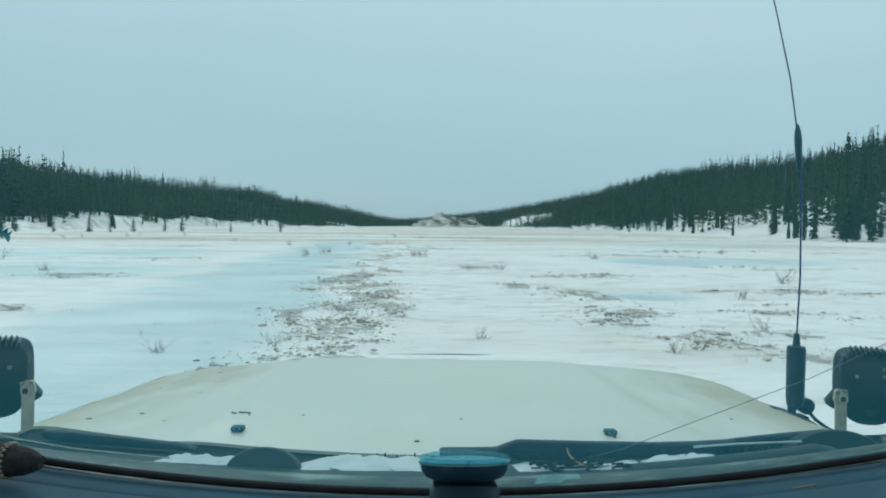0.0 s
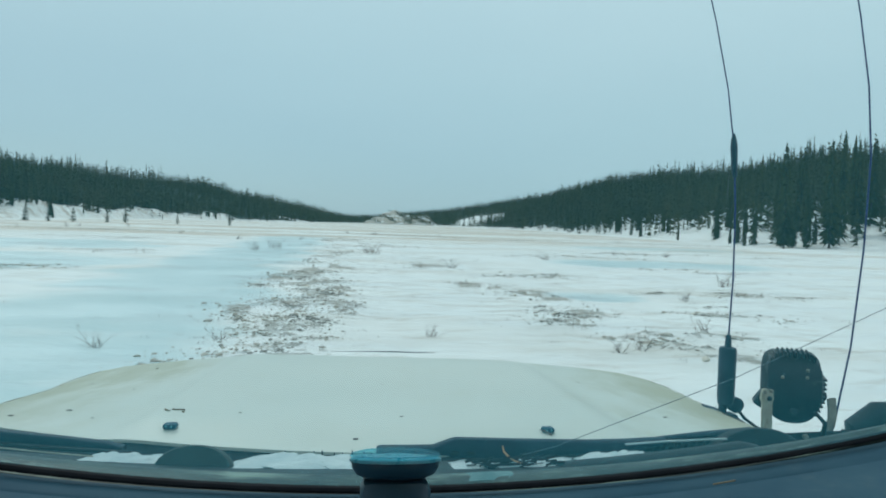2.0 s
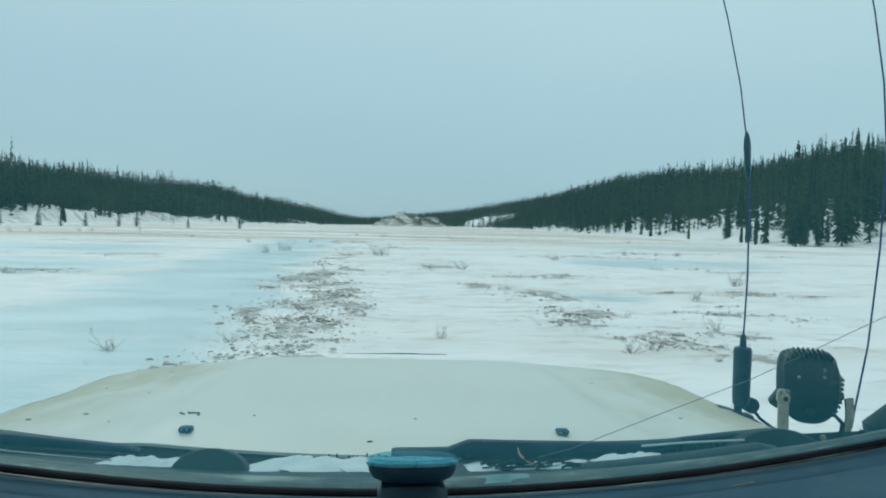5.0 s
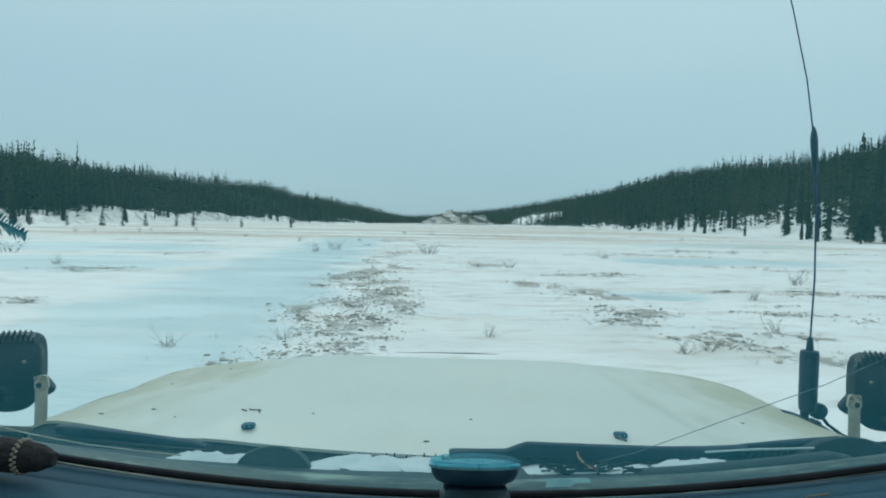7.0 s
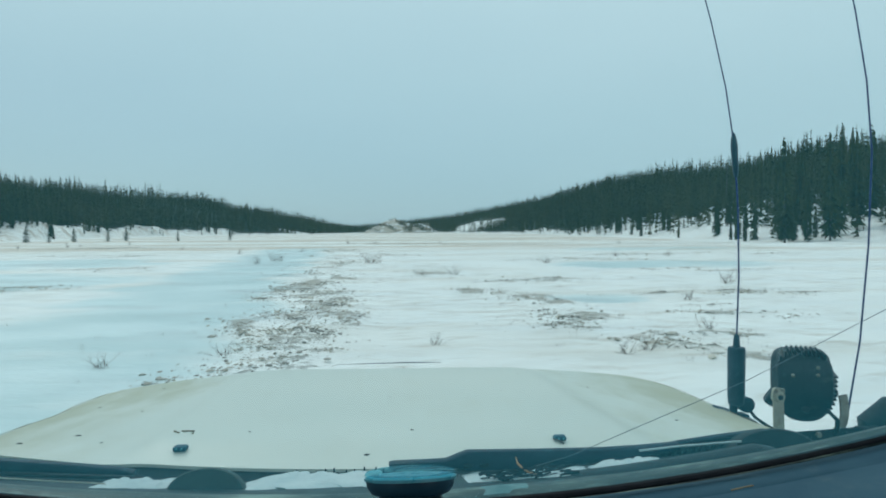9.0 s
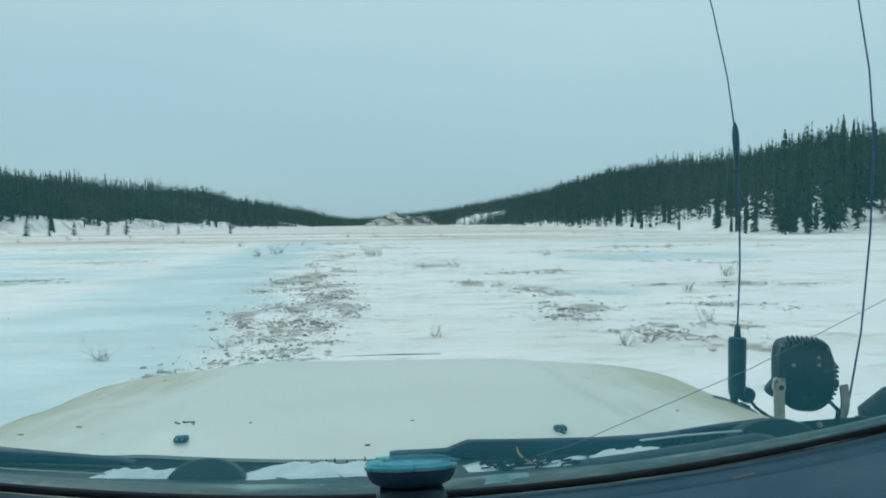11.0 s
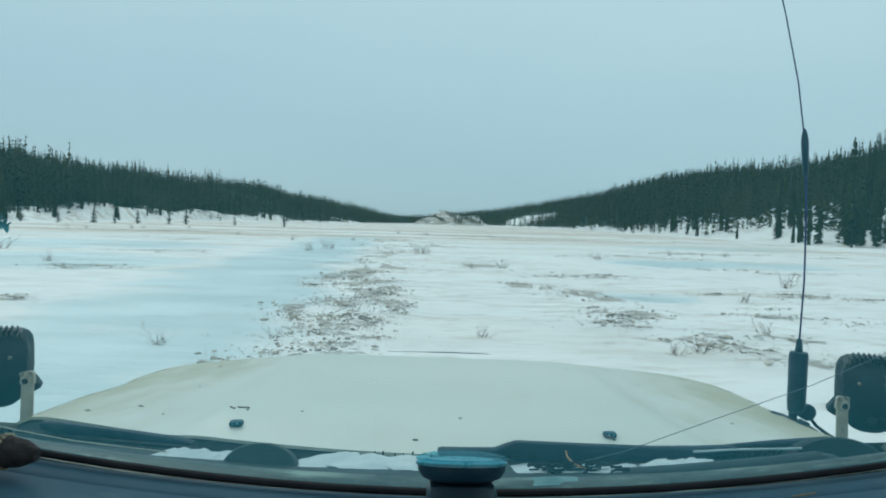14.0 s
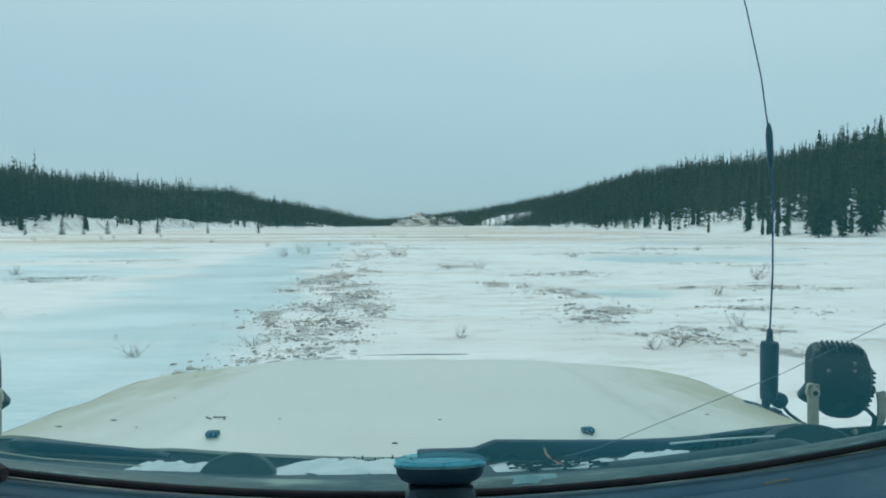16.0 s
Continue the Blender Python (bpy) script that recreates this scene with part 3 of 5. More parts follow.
def build_woods(name, label, az0, az1, step):
    pos = woods_positions(az0, az1, step)
    z = terrain(pos[:, 0], pos[:, 1])
    V, T, S, count = [], [], [], 0
    for (x, y, r), gz in zip(pos, z):
        lod = LOD_NEAR if r < 260 else LOD_MID if r < 560 else LOD_FAR
        v, t = lod[rng.integers(len(lod))]
        stand = noise.fractal((x * 0.022, y * 0.022, 9.0), 0.6, 2.0, 3)
        h = rng.uniform(6.0, 11.5) * (1.0 + 0.28 * stand) * (1.35 if rng.random() < 0.12 else 1.0)
        if r < np.interp(math.degrees(math.atan2(x, y)), H_AZ, H_FOOT) + 12:
            h *= rng.uniform(0.4, 0.9)
        wide = h * rng.uniform(0.7, 1.15)
        a = rng.uniform(0, 6.28)
        c, s = math.cos(a), math.sin(a)
        p = np.stack([x + wide * (v[:, 0] * c - v[:, 1] * s), y + wide * (v[:, 0] * s + v[:, 1] * c), gz - 0.2 + h * v[:, 2]], -1)
        V.append(p)
        T.append(t + count)
        S.append(np.full(len(v), rng.random() ** 3))
        count += len(v)
    V, T = np.concatenate(V), np.concatenate(T)
    me = bpy.data.meshes.new(name)
    me.from_pydata(V.tolist(), [], T.tolist())
    me.attributes.new("tone", "FLOAT", "POINT").data.foreach_set("value", np.concatenate(S).astype(np.float32))
    me.materials.append(M_SPRUCE)
    return tagged(new(name, me), label, "forest", kind="stuff")


build_woods("spruce_forest", "dark green spruce forest over a low snowy hill", -58, 0.3, 5.2)
build_woods("spruce_forest", "dark green spruce forest climbing a snowy hillside", 1.2, 58, 5.2)


def spruce_tree(x, y, h, wide, label, seed, group):
    """A single spruce with its stem and crown."""
    g = np.random.default_rng(seed)
    z = ground_z(x, y)
    tree = thing("spruce_tree", label, "tree", (x, y, z - 0.05), group)
    for name, (v, t), mat in (("trunk", stem_arrays(), M_BARK), ("crown", spruce_arrays(g, 58 if h > 4 else 20, 15 if h > 4 else 9, True, 0.115, 0.21 if h > 4 else 0.3), M_SPRUCE)):
        me = bpy.data.meshes.new(name)
        me.from_pydata((v * np.array([wide, wide, h])).tolist(), [], t.tolist())
        me.materials.append(mat)
        ob = new(name, me)
        ob.parent = tree
    return tree


for k, (x, y, h) in enumerate([(51.5, 75, 13.0), (54.5, 80, 9), (60, 78, 14), (66, 84, 15), (62, 92, 11), (72, 88, 14), (76, 84, 16), (69, 97, 12), (80, 95, 14),
                               (50.5, 82, 5), (57, 90, 7), (84, 104, 15), (75, 104, 12)]):
    spruce_tree(x, y, 1.02 * h, h * rng.uniform(0.7, 1.0), "tall narrow green spruce at the snowy edge of the woods", 100 + k, "spruces at the edge of the woods")
for k, (x, y, h) in enumerate([(-74, 118, 3.0), (-69, 121, 2.2), (-64, 124, 3.4), (-60, 124, 2.0), (-57, 127, 2.8), (-52, 130, 2.4), (-49, 131, 3.1),
                               (-83, 112, 3.2), (-40, 134, 2.0), (-31, 140, 2.4)]):
    spruce_tree(x, y, h, h * 2.6, "small young spruce standing alone in the snow", 200 + k, "young spruces on the flat")


def edge_trees(count, az0, az1, seed):
    """Single spruces along the foot of the woods, copied from four grown ones."""
    g = np.random.default_rng(seed)
    grown = [o for o in scene.objects if o.name.startswith("spruce_tree")][2:6]
    for k in range(count):
        a = g.uniform(az0, az1)
        r = np.interp(a, H_AZ, H_FOOT) + g.uniform(-16, 6)
        x, y = r * math.sin(radians(a)), r * math.cos(radians(a))
        s = g.uniform(0.22, 0.55)
        m = pose(x, y, ground_z(x, y) - 0.05, 0, 0, g.uniform(0, 360)) @ Matrix.Diagonal((s * 1.1, s * 1.1, s, 1))
        tagged(copy_thing(grown[k % 4], m), "green spruce at the foot of the wooded hill", "tree", "spruces along the foot of the hills")


edge_trees(34, 17, 37, 31)
edge_trees(34, -37, -9, 32)


def dead_spruce(x, y, h, seed):
    """A bare grey trunk with broken branch stubs."""
    g = np.random.default_rng(seed)
    z = ground_z(x, y)
    tree = thing("dead_spruce", "bare grey dead spruce trunk with broken stubs", "tree", (x, y, z - 0.1), "dead trunks among the spruces")
    lean = g.normal(0, 0.02, 2)
    bm = bmesh.new()
    tube(bm, [(x + lean[0] * h * f, y + lean[1] * h * f, z - 0.1 + h * f) for f in (0, 0.3, 0.6, 0.85, 1)], [0.014 * h * (1 - 0.85 * f) for f in (0, 0.3, 0.6, 0.85, 1)], 6)
    trunk = part("trunk", bm, M_DEAD, tree)
    for _ in range(16):
        f, a, l = g.uniform(0.25, 0.95), g.uniform(0, 6.28), g.uniform(0.02, 0.06) * h
        p = Vector((x + lean[0] * h * f, y + lean[1] * h * f, z + h * f))
        part("stub", tube(bmesh.new(), [p, p + Vector((l * math.cos(a) * (1.1 - f), l * math.sin(a) * (1.1 - f), -0.2 * l))], [0.02, 0.008], 4), M_DEAD, trunk)
    return tree


for k, (x, y, h) in enumerate([(57.5, 84, 10), (70, 91, 12), (92, 158, 12), (103, 150, 11)]):
    dead_spruce(x, y, h, 300 + k)


def bluff_z(u, v):
    """Height of the eroded slope: one main peak that runs down to a lower spur."""
    x, y = -22 + 122 * u, 870 + 110 * v
    left, right = max(0.0, 1 - abs(u - 0.42) / (0.40 if u < 0.42 else 0.46)), max(0.0, 1 - abs(u - 0.82) / 0.17)
    h = 21 * left ** 0.85 + 12 * right + 1.5 * noise.fractal((u * 7, 1, 4), 0.6, 2, 3)
    z = h * min(1.0, v * 1.25) ** 0.8 + 1.6 * noise.fractal((x * 0.06, y * 0.06, 2), 0.7, 2, 4) * min(1, v * 4) * min(1, h / 6)
    return x, y, z - 2 + 2.5 * min(1, h / 6)


def build_bluff():
    """The bare eroded slope where the valley narrows, and the spruces on its ribs."""
    bm = bmesh.new()
    sheet(bm, [[bluff_z(j / 49, i / 25) for j in range(50)] for i in range(26)], 3.0)
    tagged(link_mesh("clay_bluff", bm, M_CLAY, True), "pale eroded clay bluff streaked with snow at the valley's end", "bluff", kind="structure")
    g = np.random.default_rng(61)
    V, T, S, count = [], [], [], 0
    for _ in range(2000):
        u, w = g.uniform(0.05, 0.98), g.uniform(0.02, 0.95)
        rib = math.sin(34 * u + 9 * w) + 0.8 * noise.fractal((u * 9, w * 3, 5), 0.6, 2, 3)
        if rib < 0.5 - 1.1 * (u > 0.5):
            continue
        x, y, z = bluff_z(u, w)
        v, t = LOD_FAR[g.integers(len(LOD_FAR))]
        V.append(np.array([x, y, z - 0.4]) + v * g.uniform(2.5, 6.0))
        T.append(t + count)
        S.append(np.full(len(v), g.random() ** 3))
        count += len(v)
    me = bpy.data.meshes.new("spruce_scrub")
    me.from_pydata(np.concatenate(V).tolist(), [], np.concatenate(T).tolist())
    me.attributes.new("tone", "FLOAT", "POINT").data.foreach_set("value", np.concatenate(S).astype(np.float32))
    me.materials.append(M_SPRUCE)
    tagged(new("spruce_scrub", me), "scattered dark spruces on the ribs of the clay bluff", "trees", kind="stuff")


build_bluff()

# ---------------------------------------------------------------- the truck
truck = thing("truck", "old cream-white off-road truck standing on the snow, hood dirty", "truck", (0.05, 0.6, 0.0))
X0 = 0.045


def hood_point(u, v):
    """The hood's skin: u across from -1 to 1, v from its rear edge to its nose."""
    rear, nose = 0.95 + 0.09 * u * u, 2.20 - 0.36 * abs(u) ** 3.5
    y = rear + (nose - rear) * v
    w = float(np.interp(y, [0.95, 1.3, 1.6, 2.2], [0.695, 0.745, 0.775, 0.75]))
    x = X0 + u * w
    z = float(np.interp(y, [0.95, 1.08, 1.6, 2.1, 2.2], [1.291, 1.283, 1.244, 1.207, 1.195]))
    bulge = float(smoothstep(((0.455 + 0.02 * v) - abs(x - X0)) / 0.075)) * float(smoothstep((1.0 - v) / 0.40)) * (0.25 + 0.75 * float(smoothstep(v / 0.08)))
    if u < 0:
        z -= 0.014 * float(smoothstep((-u - 0.45) / 0.5)) * float(smoothstep((v - 0.2) / 0.4))
    z += 0.023 * bulge + ((0.008 if u > 0 else 0.010) + 0.019 * (1 - v) ** 4) * u * u - 0.012 * u - 0.020 * abs(u) ** 30 - 0.045 * v ** 18
    return Vector((x, y, z))


def hood_at(x, y):
    u = (x - X0) / float(np.interp(y, [0.95, 1.3, 1.6, 2.2], [0.695, 0.745, 0.775, 0.75]))
    rear, nose = 0.95 + 0.09 * u * u, 2.20 - 0.36 * abs(u) ** 3.5
    return hood_point(u, (y - rear) / (nose - rear))


bm = bmesh.new()
sheet(bm, [[hood_point(-1 + 2 * i / 56, v) for i in range(57)] for v in [k / 40 for k in range(39)] + [0.965, 0.98, 0.99, 1.0]], 0.005)
part("hood", bm, M_PAINT, truck, "cream-white hood with a low centre bulge, dusty and chipped", True)

# side and nose panels below the hood
for side in (-1, 1):
    edge = [hood_point(side, v / 16) for v in range(17)]
    rows = [[p + Vector((side * o, 0, -d)) for p in edge] for o, d in ((0.004, 0.012), (0.015, 0.05), (0.022, 0.16), (0.02, 0.42))]
    part("fender", sheet(bmesh.new(), rows, 0.004), M_PAINT, truck, "", True)
edge = [hood_point(-1 + 2 * k / 24, 1.0) for k in range(25)]
rows = [[p + Vector((0, o, -d)) for p in edge] for o, d in ((0.003, 0.012), (0.012, 0.06), (0.015, 0.2), (0.012, 0.5))]
part("grille_panel", sheet(bmesh.new(), rows, 0.004), M_BLACK, truck)
bm = bmesh.new()
box(bm, (1.66, 0.14, 0.20), pose(X0, 2.24, 0.60), 0.03)
part("front_bumper", bm, M_BLACK, truck)
# thin dark strip along the hood's front edge
bm = bmesh.new()
tube(bm, [(-0.13, 2.184, 1.2005), (0.0, 2.188, 1.200), (0.10, 2.190, 1.1995), (0.23, 2.186, 1.198)], [0.0005, 0.0012, 0.0020, 0.0008], 6)
part("hood_latch_strip", bm, M_WIPER, truck)

for side in (-1, 1):
    bm = bmesh.new()
    rows = []
    for k in range(15):
        y = 0.98 + 1.12 * k / 14
        arch = 0.84 if abs(y - 1.72) > 0.44 else 0.42 + math.sqrt(max(0.0, 0.44 ** 2 - (y - 1.72) ** 2)) + 0.01
        low = max(0.52, arch) if abs(y - 1.72) < 0.44 else 0.52
        rows.append([(X0 + side * 0.70, y, 1.06), (X0 + side * 0.80, y, 1.045), (X0 + side * 0.845, y, 1.0), (X0 + side * 0.85, y, max(low, 0.55))])
    sheet(bm, rows, 0.006)
    part("wheel_arch", bm, M_PAINT, truck, "", True)
    lamp_m = pose(X0 + side * 0.55, 2.165, 0.96, -90)
    head = part("headlight", lathe(bmesh.new(), [(0.085, -0.02), (0.095, 0.02), (0.09, 0.04), (0.08, 0.042)], lamp_m, 28), M_BLACK, truck, "", True)
    part("lens", lathe(bmesh.new(), [(0.08, 0.043), (0.06, 0.052), (0.02, 0.056)], lamp_m, 28), M_LENS, head, "", True)
bm = bmesh.new()
box(bm, (1.30, 1.10, 0.50), pose(X0, 1.50, 0.82), 0.04)
part("engine_bay", bm, M_BLACK, truck)
for x in (X0 - 0.40, X0 + 0.40):
    bm = bmesh.new()
    box(bm, (0.08, 3.3, 0.12), pose(x, 0.58, 0.50), 0.01)
    part("chassis_rail", bm, M_BLACK, truck)

# cowl between hood and glass
COWL = [(1.06, 1.215, 0.02), (0.945, 1.262, 0.06), (0.925, 1.292, 0.062), (0.86, 1.318, 0.075), (0.78, 1.338, 0.09), (0.735, 1.346, 0.11)]


def cowl_z(x, y):
    ys = [r[0] for r in COWL][::-1]
    z, k = np.interp(y, ys, [r[1] for r in COWL][::-1]), np.interp(y, ys, [r[2] for r in COWL][::-1])
    q = x - X0
    return float(z + k * (q * q if q < 0.42 else 0.1764 - 1.2 * (min(q, 0.72) - 0.42)))


bm = bmesh.new()
sheet(bm, [[(X0 + x, y, cowl_z(X0 + x, y)) for x in np.linspace(-0.72, 0.86, 40)] for y, z, k in COWL], 0.02)
part("cowl", bm, M_COWL, truck, "dark green-grey cowl panel below the windshield", True)
bm = bmesh.new()
top = [hood_point(-1 + 2 * k / 40, 0) for k in range(41)]
sheet(bm, [[p + Vector((0, 0.006, -0.0035)) for p in top], [p + Vector((0, -0.030, -0.034)) for p in top], [p + Vector((0, -0.065, -0.075)) for p in top]], 0.004)
part("hood_seal", bm, M_COWL, truck, "dark seal under the hood's rear edge", True)
bm = bmesh.new()
rows = []
for y, z, k in ((0.745, 1.344, 0.125), (0.715, 1.3585, 0.155), (0.69, 1.3580, 0.190), (0.672, 1.3515, 0.190)):
    rows.append([(X0 + x, y, z + k * x * x) for x in np.linspace(-0.74, 0.80, 40)])
sheet(bm, rows, 0.02)
part("windshield_sill", bm, M_SILL, truck, "teal-grey lower edge band of the windshield", True)
for side in (-1, 1):
    bm = bmesh.new()
    xs = np.linspace(0.66, 1.06, 8)
    sheet(bm, [[(X0 + side * x, y, z - 0.05 * max(0, x - 0.85)) for x in xs] for y, z in ((1.28, 1.200), (1.22, 1.222), (1.0, 1.226), (0.72, 1.235))], 0.03)
    part("cowl_corner", bm, M_COWL, truck, "", True)

# seal clips hanging along the hood's rear edge
clip = bmesh.new()
box(clip, (0.0024, 0.006, 0.0055), None, 0.0006)
clip_me = None
for k in range(12):
    x = -0.13 + 0.0145 * k + 0.002 * math.sin(k * 2.3)
    if clip_me is None:
        ob = part("seal_clip", clip, M_COWL, truck)
        clip_me = ob.data
    else:
        ob = under(new("seal_clip", clip_me), truck)
    ob.location = (x, 0.938, 1.301 + 0.002 * math.sin(k * 1.7))

# washer nozzles
for x, y in ((-0.302, 1.022), (0.309, 1.028)):
    z = hood_at(x, y).z + 0.0075
    bm = bmesh.new()
    box(bm, (0.0205, 0.018, 0.0085), pose(x, y, z - 0.004, -4), 0.0032)
    noz = part("washer_nozzle", bm, M_NOZZLE, truck, "small blue-black washer nozzle", True)
    for dx in (-0.004, 0.004):
        bm = bmesh.new()
        lathe(bm, [(0.0017, 0), (0.0014, 0.0012), (0.0006, 0.0012)], pose(x + dx, y - 0.0096, z - 0.0025, 80), 10)
        part("jet", bm, M_TEAL, noz, "pale teal jet")

# stone chips and mud on the paint
for x, y, s in ((0.066, 1.112, 0.75), (-0.012, 0.998, 1.0), (-0.214, 1.112, 0.6), (-0.52, 1.17, 1.2), (-0.58, 1.10, 1.1), (0.56, 1.62, 0.8), (-0.56, 1.75, 0.9),
                (-0.62, 1.5, 0.7), (0.60, 1.2, 0.9), (-0.50, 1.42, 0.6), (0.40, 1.75, 0.6), (0.035, 1.43, 0.4), (-0.46, 1.12, 0.5), (-0.40, 1.62, 0.5), (0.49, 1.30, 0.5), (0.30, 1.48, 0.35)):
    p = hood_at(x, y)
    bm = bmesh.new()
    lathe(bm, [(0.007, -0.001), (0.006, 0.0012), (0.002, 0.0018)], Matrix.Translation(p) @ pose(0, 0, 0, -5, 0, 30 * x) @ Matrix.Diagonal((0.75 * s, 0.55 * s, 0.6, 1)), 9)
    part("paint_chip", bm, M_CHIP, truck)
for side in (-1, 1):
    bm = bmesh.new()
    rows = [[], []]
    for k in range(60):
        v = 0.02 + 0.9 * k / 59
        w = max(0.0, 0.010 + 0.014 * noise.fractal((k * 0.31, side * 3, 1), 0.6, 2, 3))
        a, b = hood_point(side * 0.985, v), hood_point(side * (0.984 - w), v)
        rows[0].append(a + Vector((0, 0, 0.0012)))
        rows[1].append(b + Vector((0, 0, 0.0010)))
    sheet(bm, rows, 0.0008)
    part("edge_dirt", bm, M_RUST, truck, "yellow-brown dirt along the hood's edge")
bm = bmesh.new()
for k in range(9):
    x, y = -0.338 + 0.0042 * k + random.uniform(-0.001, 0.001), 1.105 + random.uniform(-0.010, 0.010)
    lathe(bm, [(0.003, -0.001), (0.0026, 0.0020), (0.001, 0.0024)], Matrix.Translation(hood_at(x, y)) @ Matrix.Diagonal((random.uniform(0.5, 1.1), 0.8, 1, 1)), 7)
part("mud_splash", bm, M_STRAW, truck)


def bar(bm, stations, y, deep):
    """A flat moulded bar: stations of (x, middle height, half height), deep from front to back."""
    rings = []
    for x, z, h in stations:
        ring = []
        for k in range(12):
            c, s = math.cos(math.pi * k / 6), math.sin(math.pi * k / 6)
            ring.append(bm.verts.new((x, y + deep * math.copysign(abs(c) ** 0.6, c), z + h * math.copysign(abs(s) ** 0.5, s))))
        rings.append(ring)
    for r, s in zip(rings, rings[1:]):
        for k in range(12):
            bm.faces.new((r[k], r[(k + 1) % 12], s[(k + 1) % 12], s[k]))
    bm.faces.new(rings[0])
    bm.faces.new(rings[-1][::-1])
    bmesh.ops.recalc_face_normals(bm, faces=bm.faces)
    return bm


def thing_part(name, label):
    ob = new(name)
    ob.empty_display_size = 0.05
    under(ob, truck)
    return tagged(ob, label)


w = thing_part("wiper", "slate-blue wiper with a broad flat arm resting on the cowl")
part("arm", bar(bmesh.new(), [(0.020, 1.3355, 0.0035), (0.026, 1.3357, 0.0050), (0.060, 1.3355, 0.0050), (0.098, 1.3350, 0.0060), (0.116, 1.3375, 0.0105), (0.128, 1.338, 0.0140),
                              (0.194, 1.3365, 0.0135), (0.229, 1.337, 0.0120), (0.318, 1.3375, 0.0095), (0.377, 1.3400, 0.0080), (0.433, 1.3455, 0.0050)], 0.86, 0.008), M_WIPER, w, "", True)
for x in (0.128, 0.150):
    part("claw", box(bmesh.new(), (0.013, 0.004, 0.006), pose(x, 0.850, 1.333), 0.0015), M_RUBBER, w)
bm = bmesh.new()
tube(bm, [(0.235, 0.862, 1.329), (0.33, 0.868, 1.3315), (0.42, 0.872, 1.333), (0.48, 0.874, 1.337), (0.535, 0.876, 1.343)], [0.005, 0.0085, 0.0085, 0.0085, 0.005], 8, flat=0.75)
part("blade", bm, M_RUBBER, w, "", True)
for k in range(21):
    x = 0.285 + 0.0112 * k
    part("blade_rib", box(bmesh.new(), (0.004, 0.006, 0.015), pose(x, 0.866, 1.329 + 0.042 * (x - 0.285), 0, 25), 0.001), M_COWL, w)
bm = bmesh.new()
tube(bm, [(0.43, 0.87, 1.3455), (0.505, 0.875, 1.350), (0.578, 0.88, 1.3545)], [0.0045, 0.0065, 0.006], 8, flat=0.7)
part("arm_tip", bm, M_WIPER, w, "", True)
w = thing_part("wiper", "slate-blue wiper lying along the cowl under the hood's edge")
part("arm", bar(bmesh.new(), [(-0.326, 1.3245, 0.0045), (-0.349, 1.327, 0.008), (-0.403, 1.3325, 0.0095), (-0.471, 1.3405, 0.0095), (-0.523, 1.3475, 0.0085), (-0.537, 1.35, 0.005)], 0.90, 0.007), M_WIPER, w, "", True)
bm = bmesh.new()
tube(bm, [(-0.31, 0.885, 1.3245), (-0.40, 0.885, 1.3305), (-0.50, 0.89, 1.337), (-0.57, 0.895, 1.342)], [0.003, 0.0042, 0.0042, 0.003], 8, flat=0.7)
part("blade", bm, M_RUBBER, w, "", True)
# pivot covers
bm = bmesh.new()
lathe(bm, [(0.048, -0.012), (0.048, 0.004), (0.046, 0.008), (0.020, 0.010)], pose(-0.207, 0.80, 1.331, 70) @ Matrix.Diagonal((1.0, 0.66, 1, 1)), 36)
part("pivot_cover", bm, M_PIVOT, truck, "rounded dark pivot cover", True)
bm = bmesh.new()
lathe(bm, [(0.062, -0.030), (0.062, 0.004), (0.058, 0.010), (0.026, 0.013)], pose(0.570, 0.846, 1.3290, 70) @ Matrix.Diagonal((1.15, 0.62, 1, 1)), 36)
part("pivot_cover", bm, M_TRIM, truck, "rounded dark pivot cover", True)
bm = bmesh.new()
bar(bm, [(0.250, 1.335, 0.0070), (0.256, 1.336, 0.0095), (0.32, 1.340, 0.0105), (0.386, 1.3455, 0.0118), (0.439, 1.351, 0.0122), (0.500, 1.3565, 0.0150), (0.525, 1.354, 0.0130), (0.545, 1.346, 0.0090), (0.56, 1.338, 0.004)], 0.778, 0.014)
part("cowl_trim", bm, M_TRIM, truck, "dark moulded teal-grey cowl trim", True)
# snow-coloured strip added for the pale gap between the wiper arms
bm = bmesh.new()
tube(bm, [(0.368, 0.842, 1.3470), (0.423, 0.842, 1.3505), (0.475, 0.842, 1.3525), (0.518, 0.842, 1.3540)], 0.0015, 6)
part("blade_rail", bm, M_SNOW, truck, "thin pale strip below the wiper arm")
for k in range(10):
    x = 0.222 + 0.0042 * k
    bm = bmesh.new()
    box(bm, (0.0026, 0.008, 0.006), pose(x, 0.845, 1.3265 + 0.02 * (x - 0.22), 10, 12), 0.0006)
    part("vent_rib", bm, M_COWL, truck)

# windshield, its rubber, dashboard
SLOPE = 42.0
bm = bmesh.new()
sheet(bm, [[(X0 + x * (1 - 0.10 * s), 0.683 - s * math.cos(radians(SLOPE)) - 0.02 * x * x, 1.351 + (0.185 - 0.13 * s / 0.92) * x * x + s * math.sin(radians(SLOPE)))
            for x in np.linspace(-0.80, 0.80, 17)] for s in np.linspace(0, 0.92, 9)])
pane = part("windshield", bm, M_GLASS, truck, "green-tinted hazy windshield", True)
pane.visible_shadow = False
bm = bmesh.new()
tube(bm, [(X0 + x, 0.663, 1.3630 + 0.183 * x * x) for x in np.linspace(-0.74, 0.80, 30)], 0.0044, 8)
part("windshield_seal", bm, M_RUBBER, truck, "black rubber windshield seal", True)
bm = bmesh.new()
rows = []
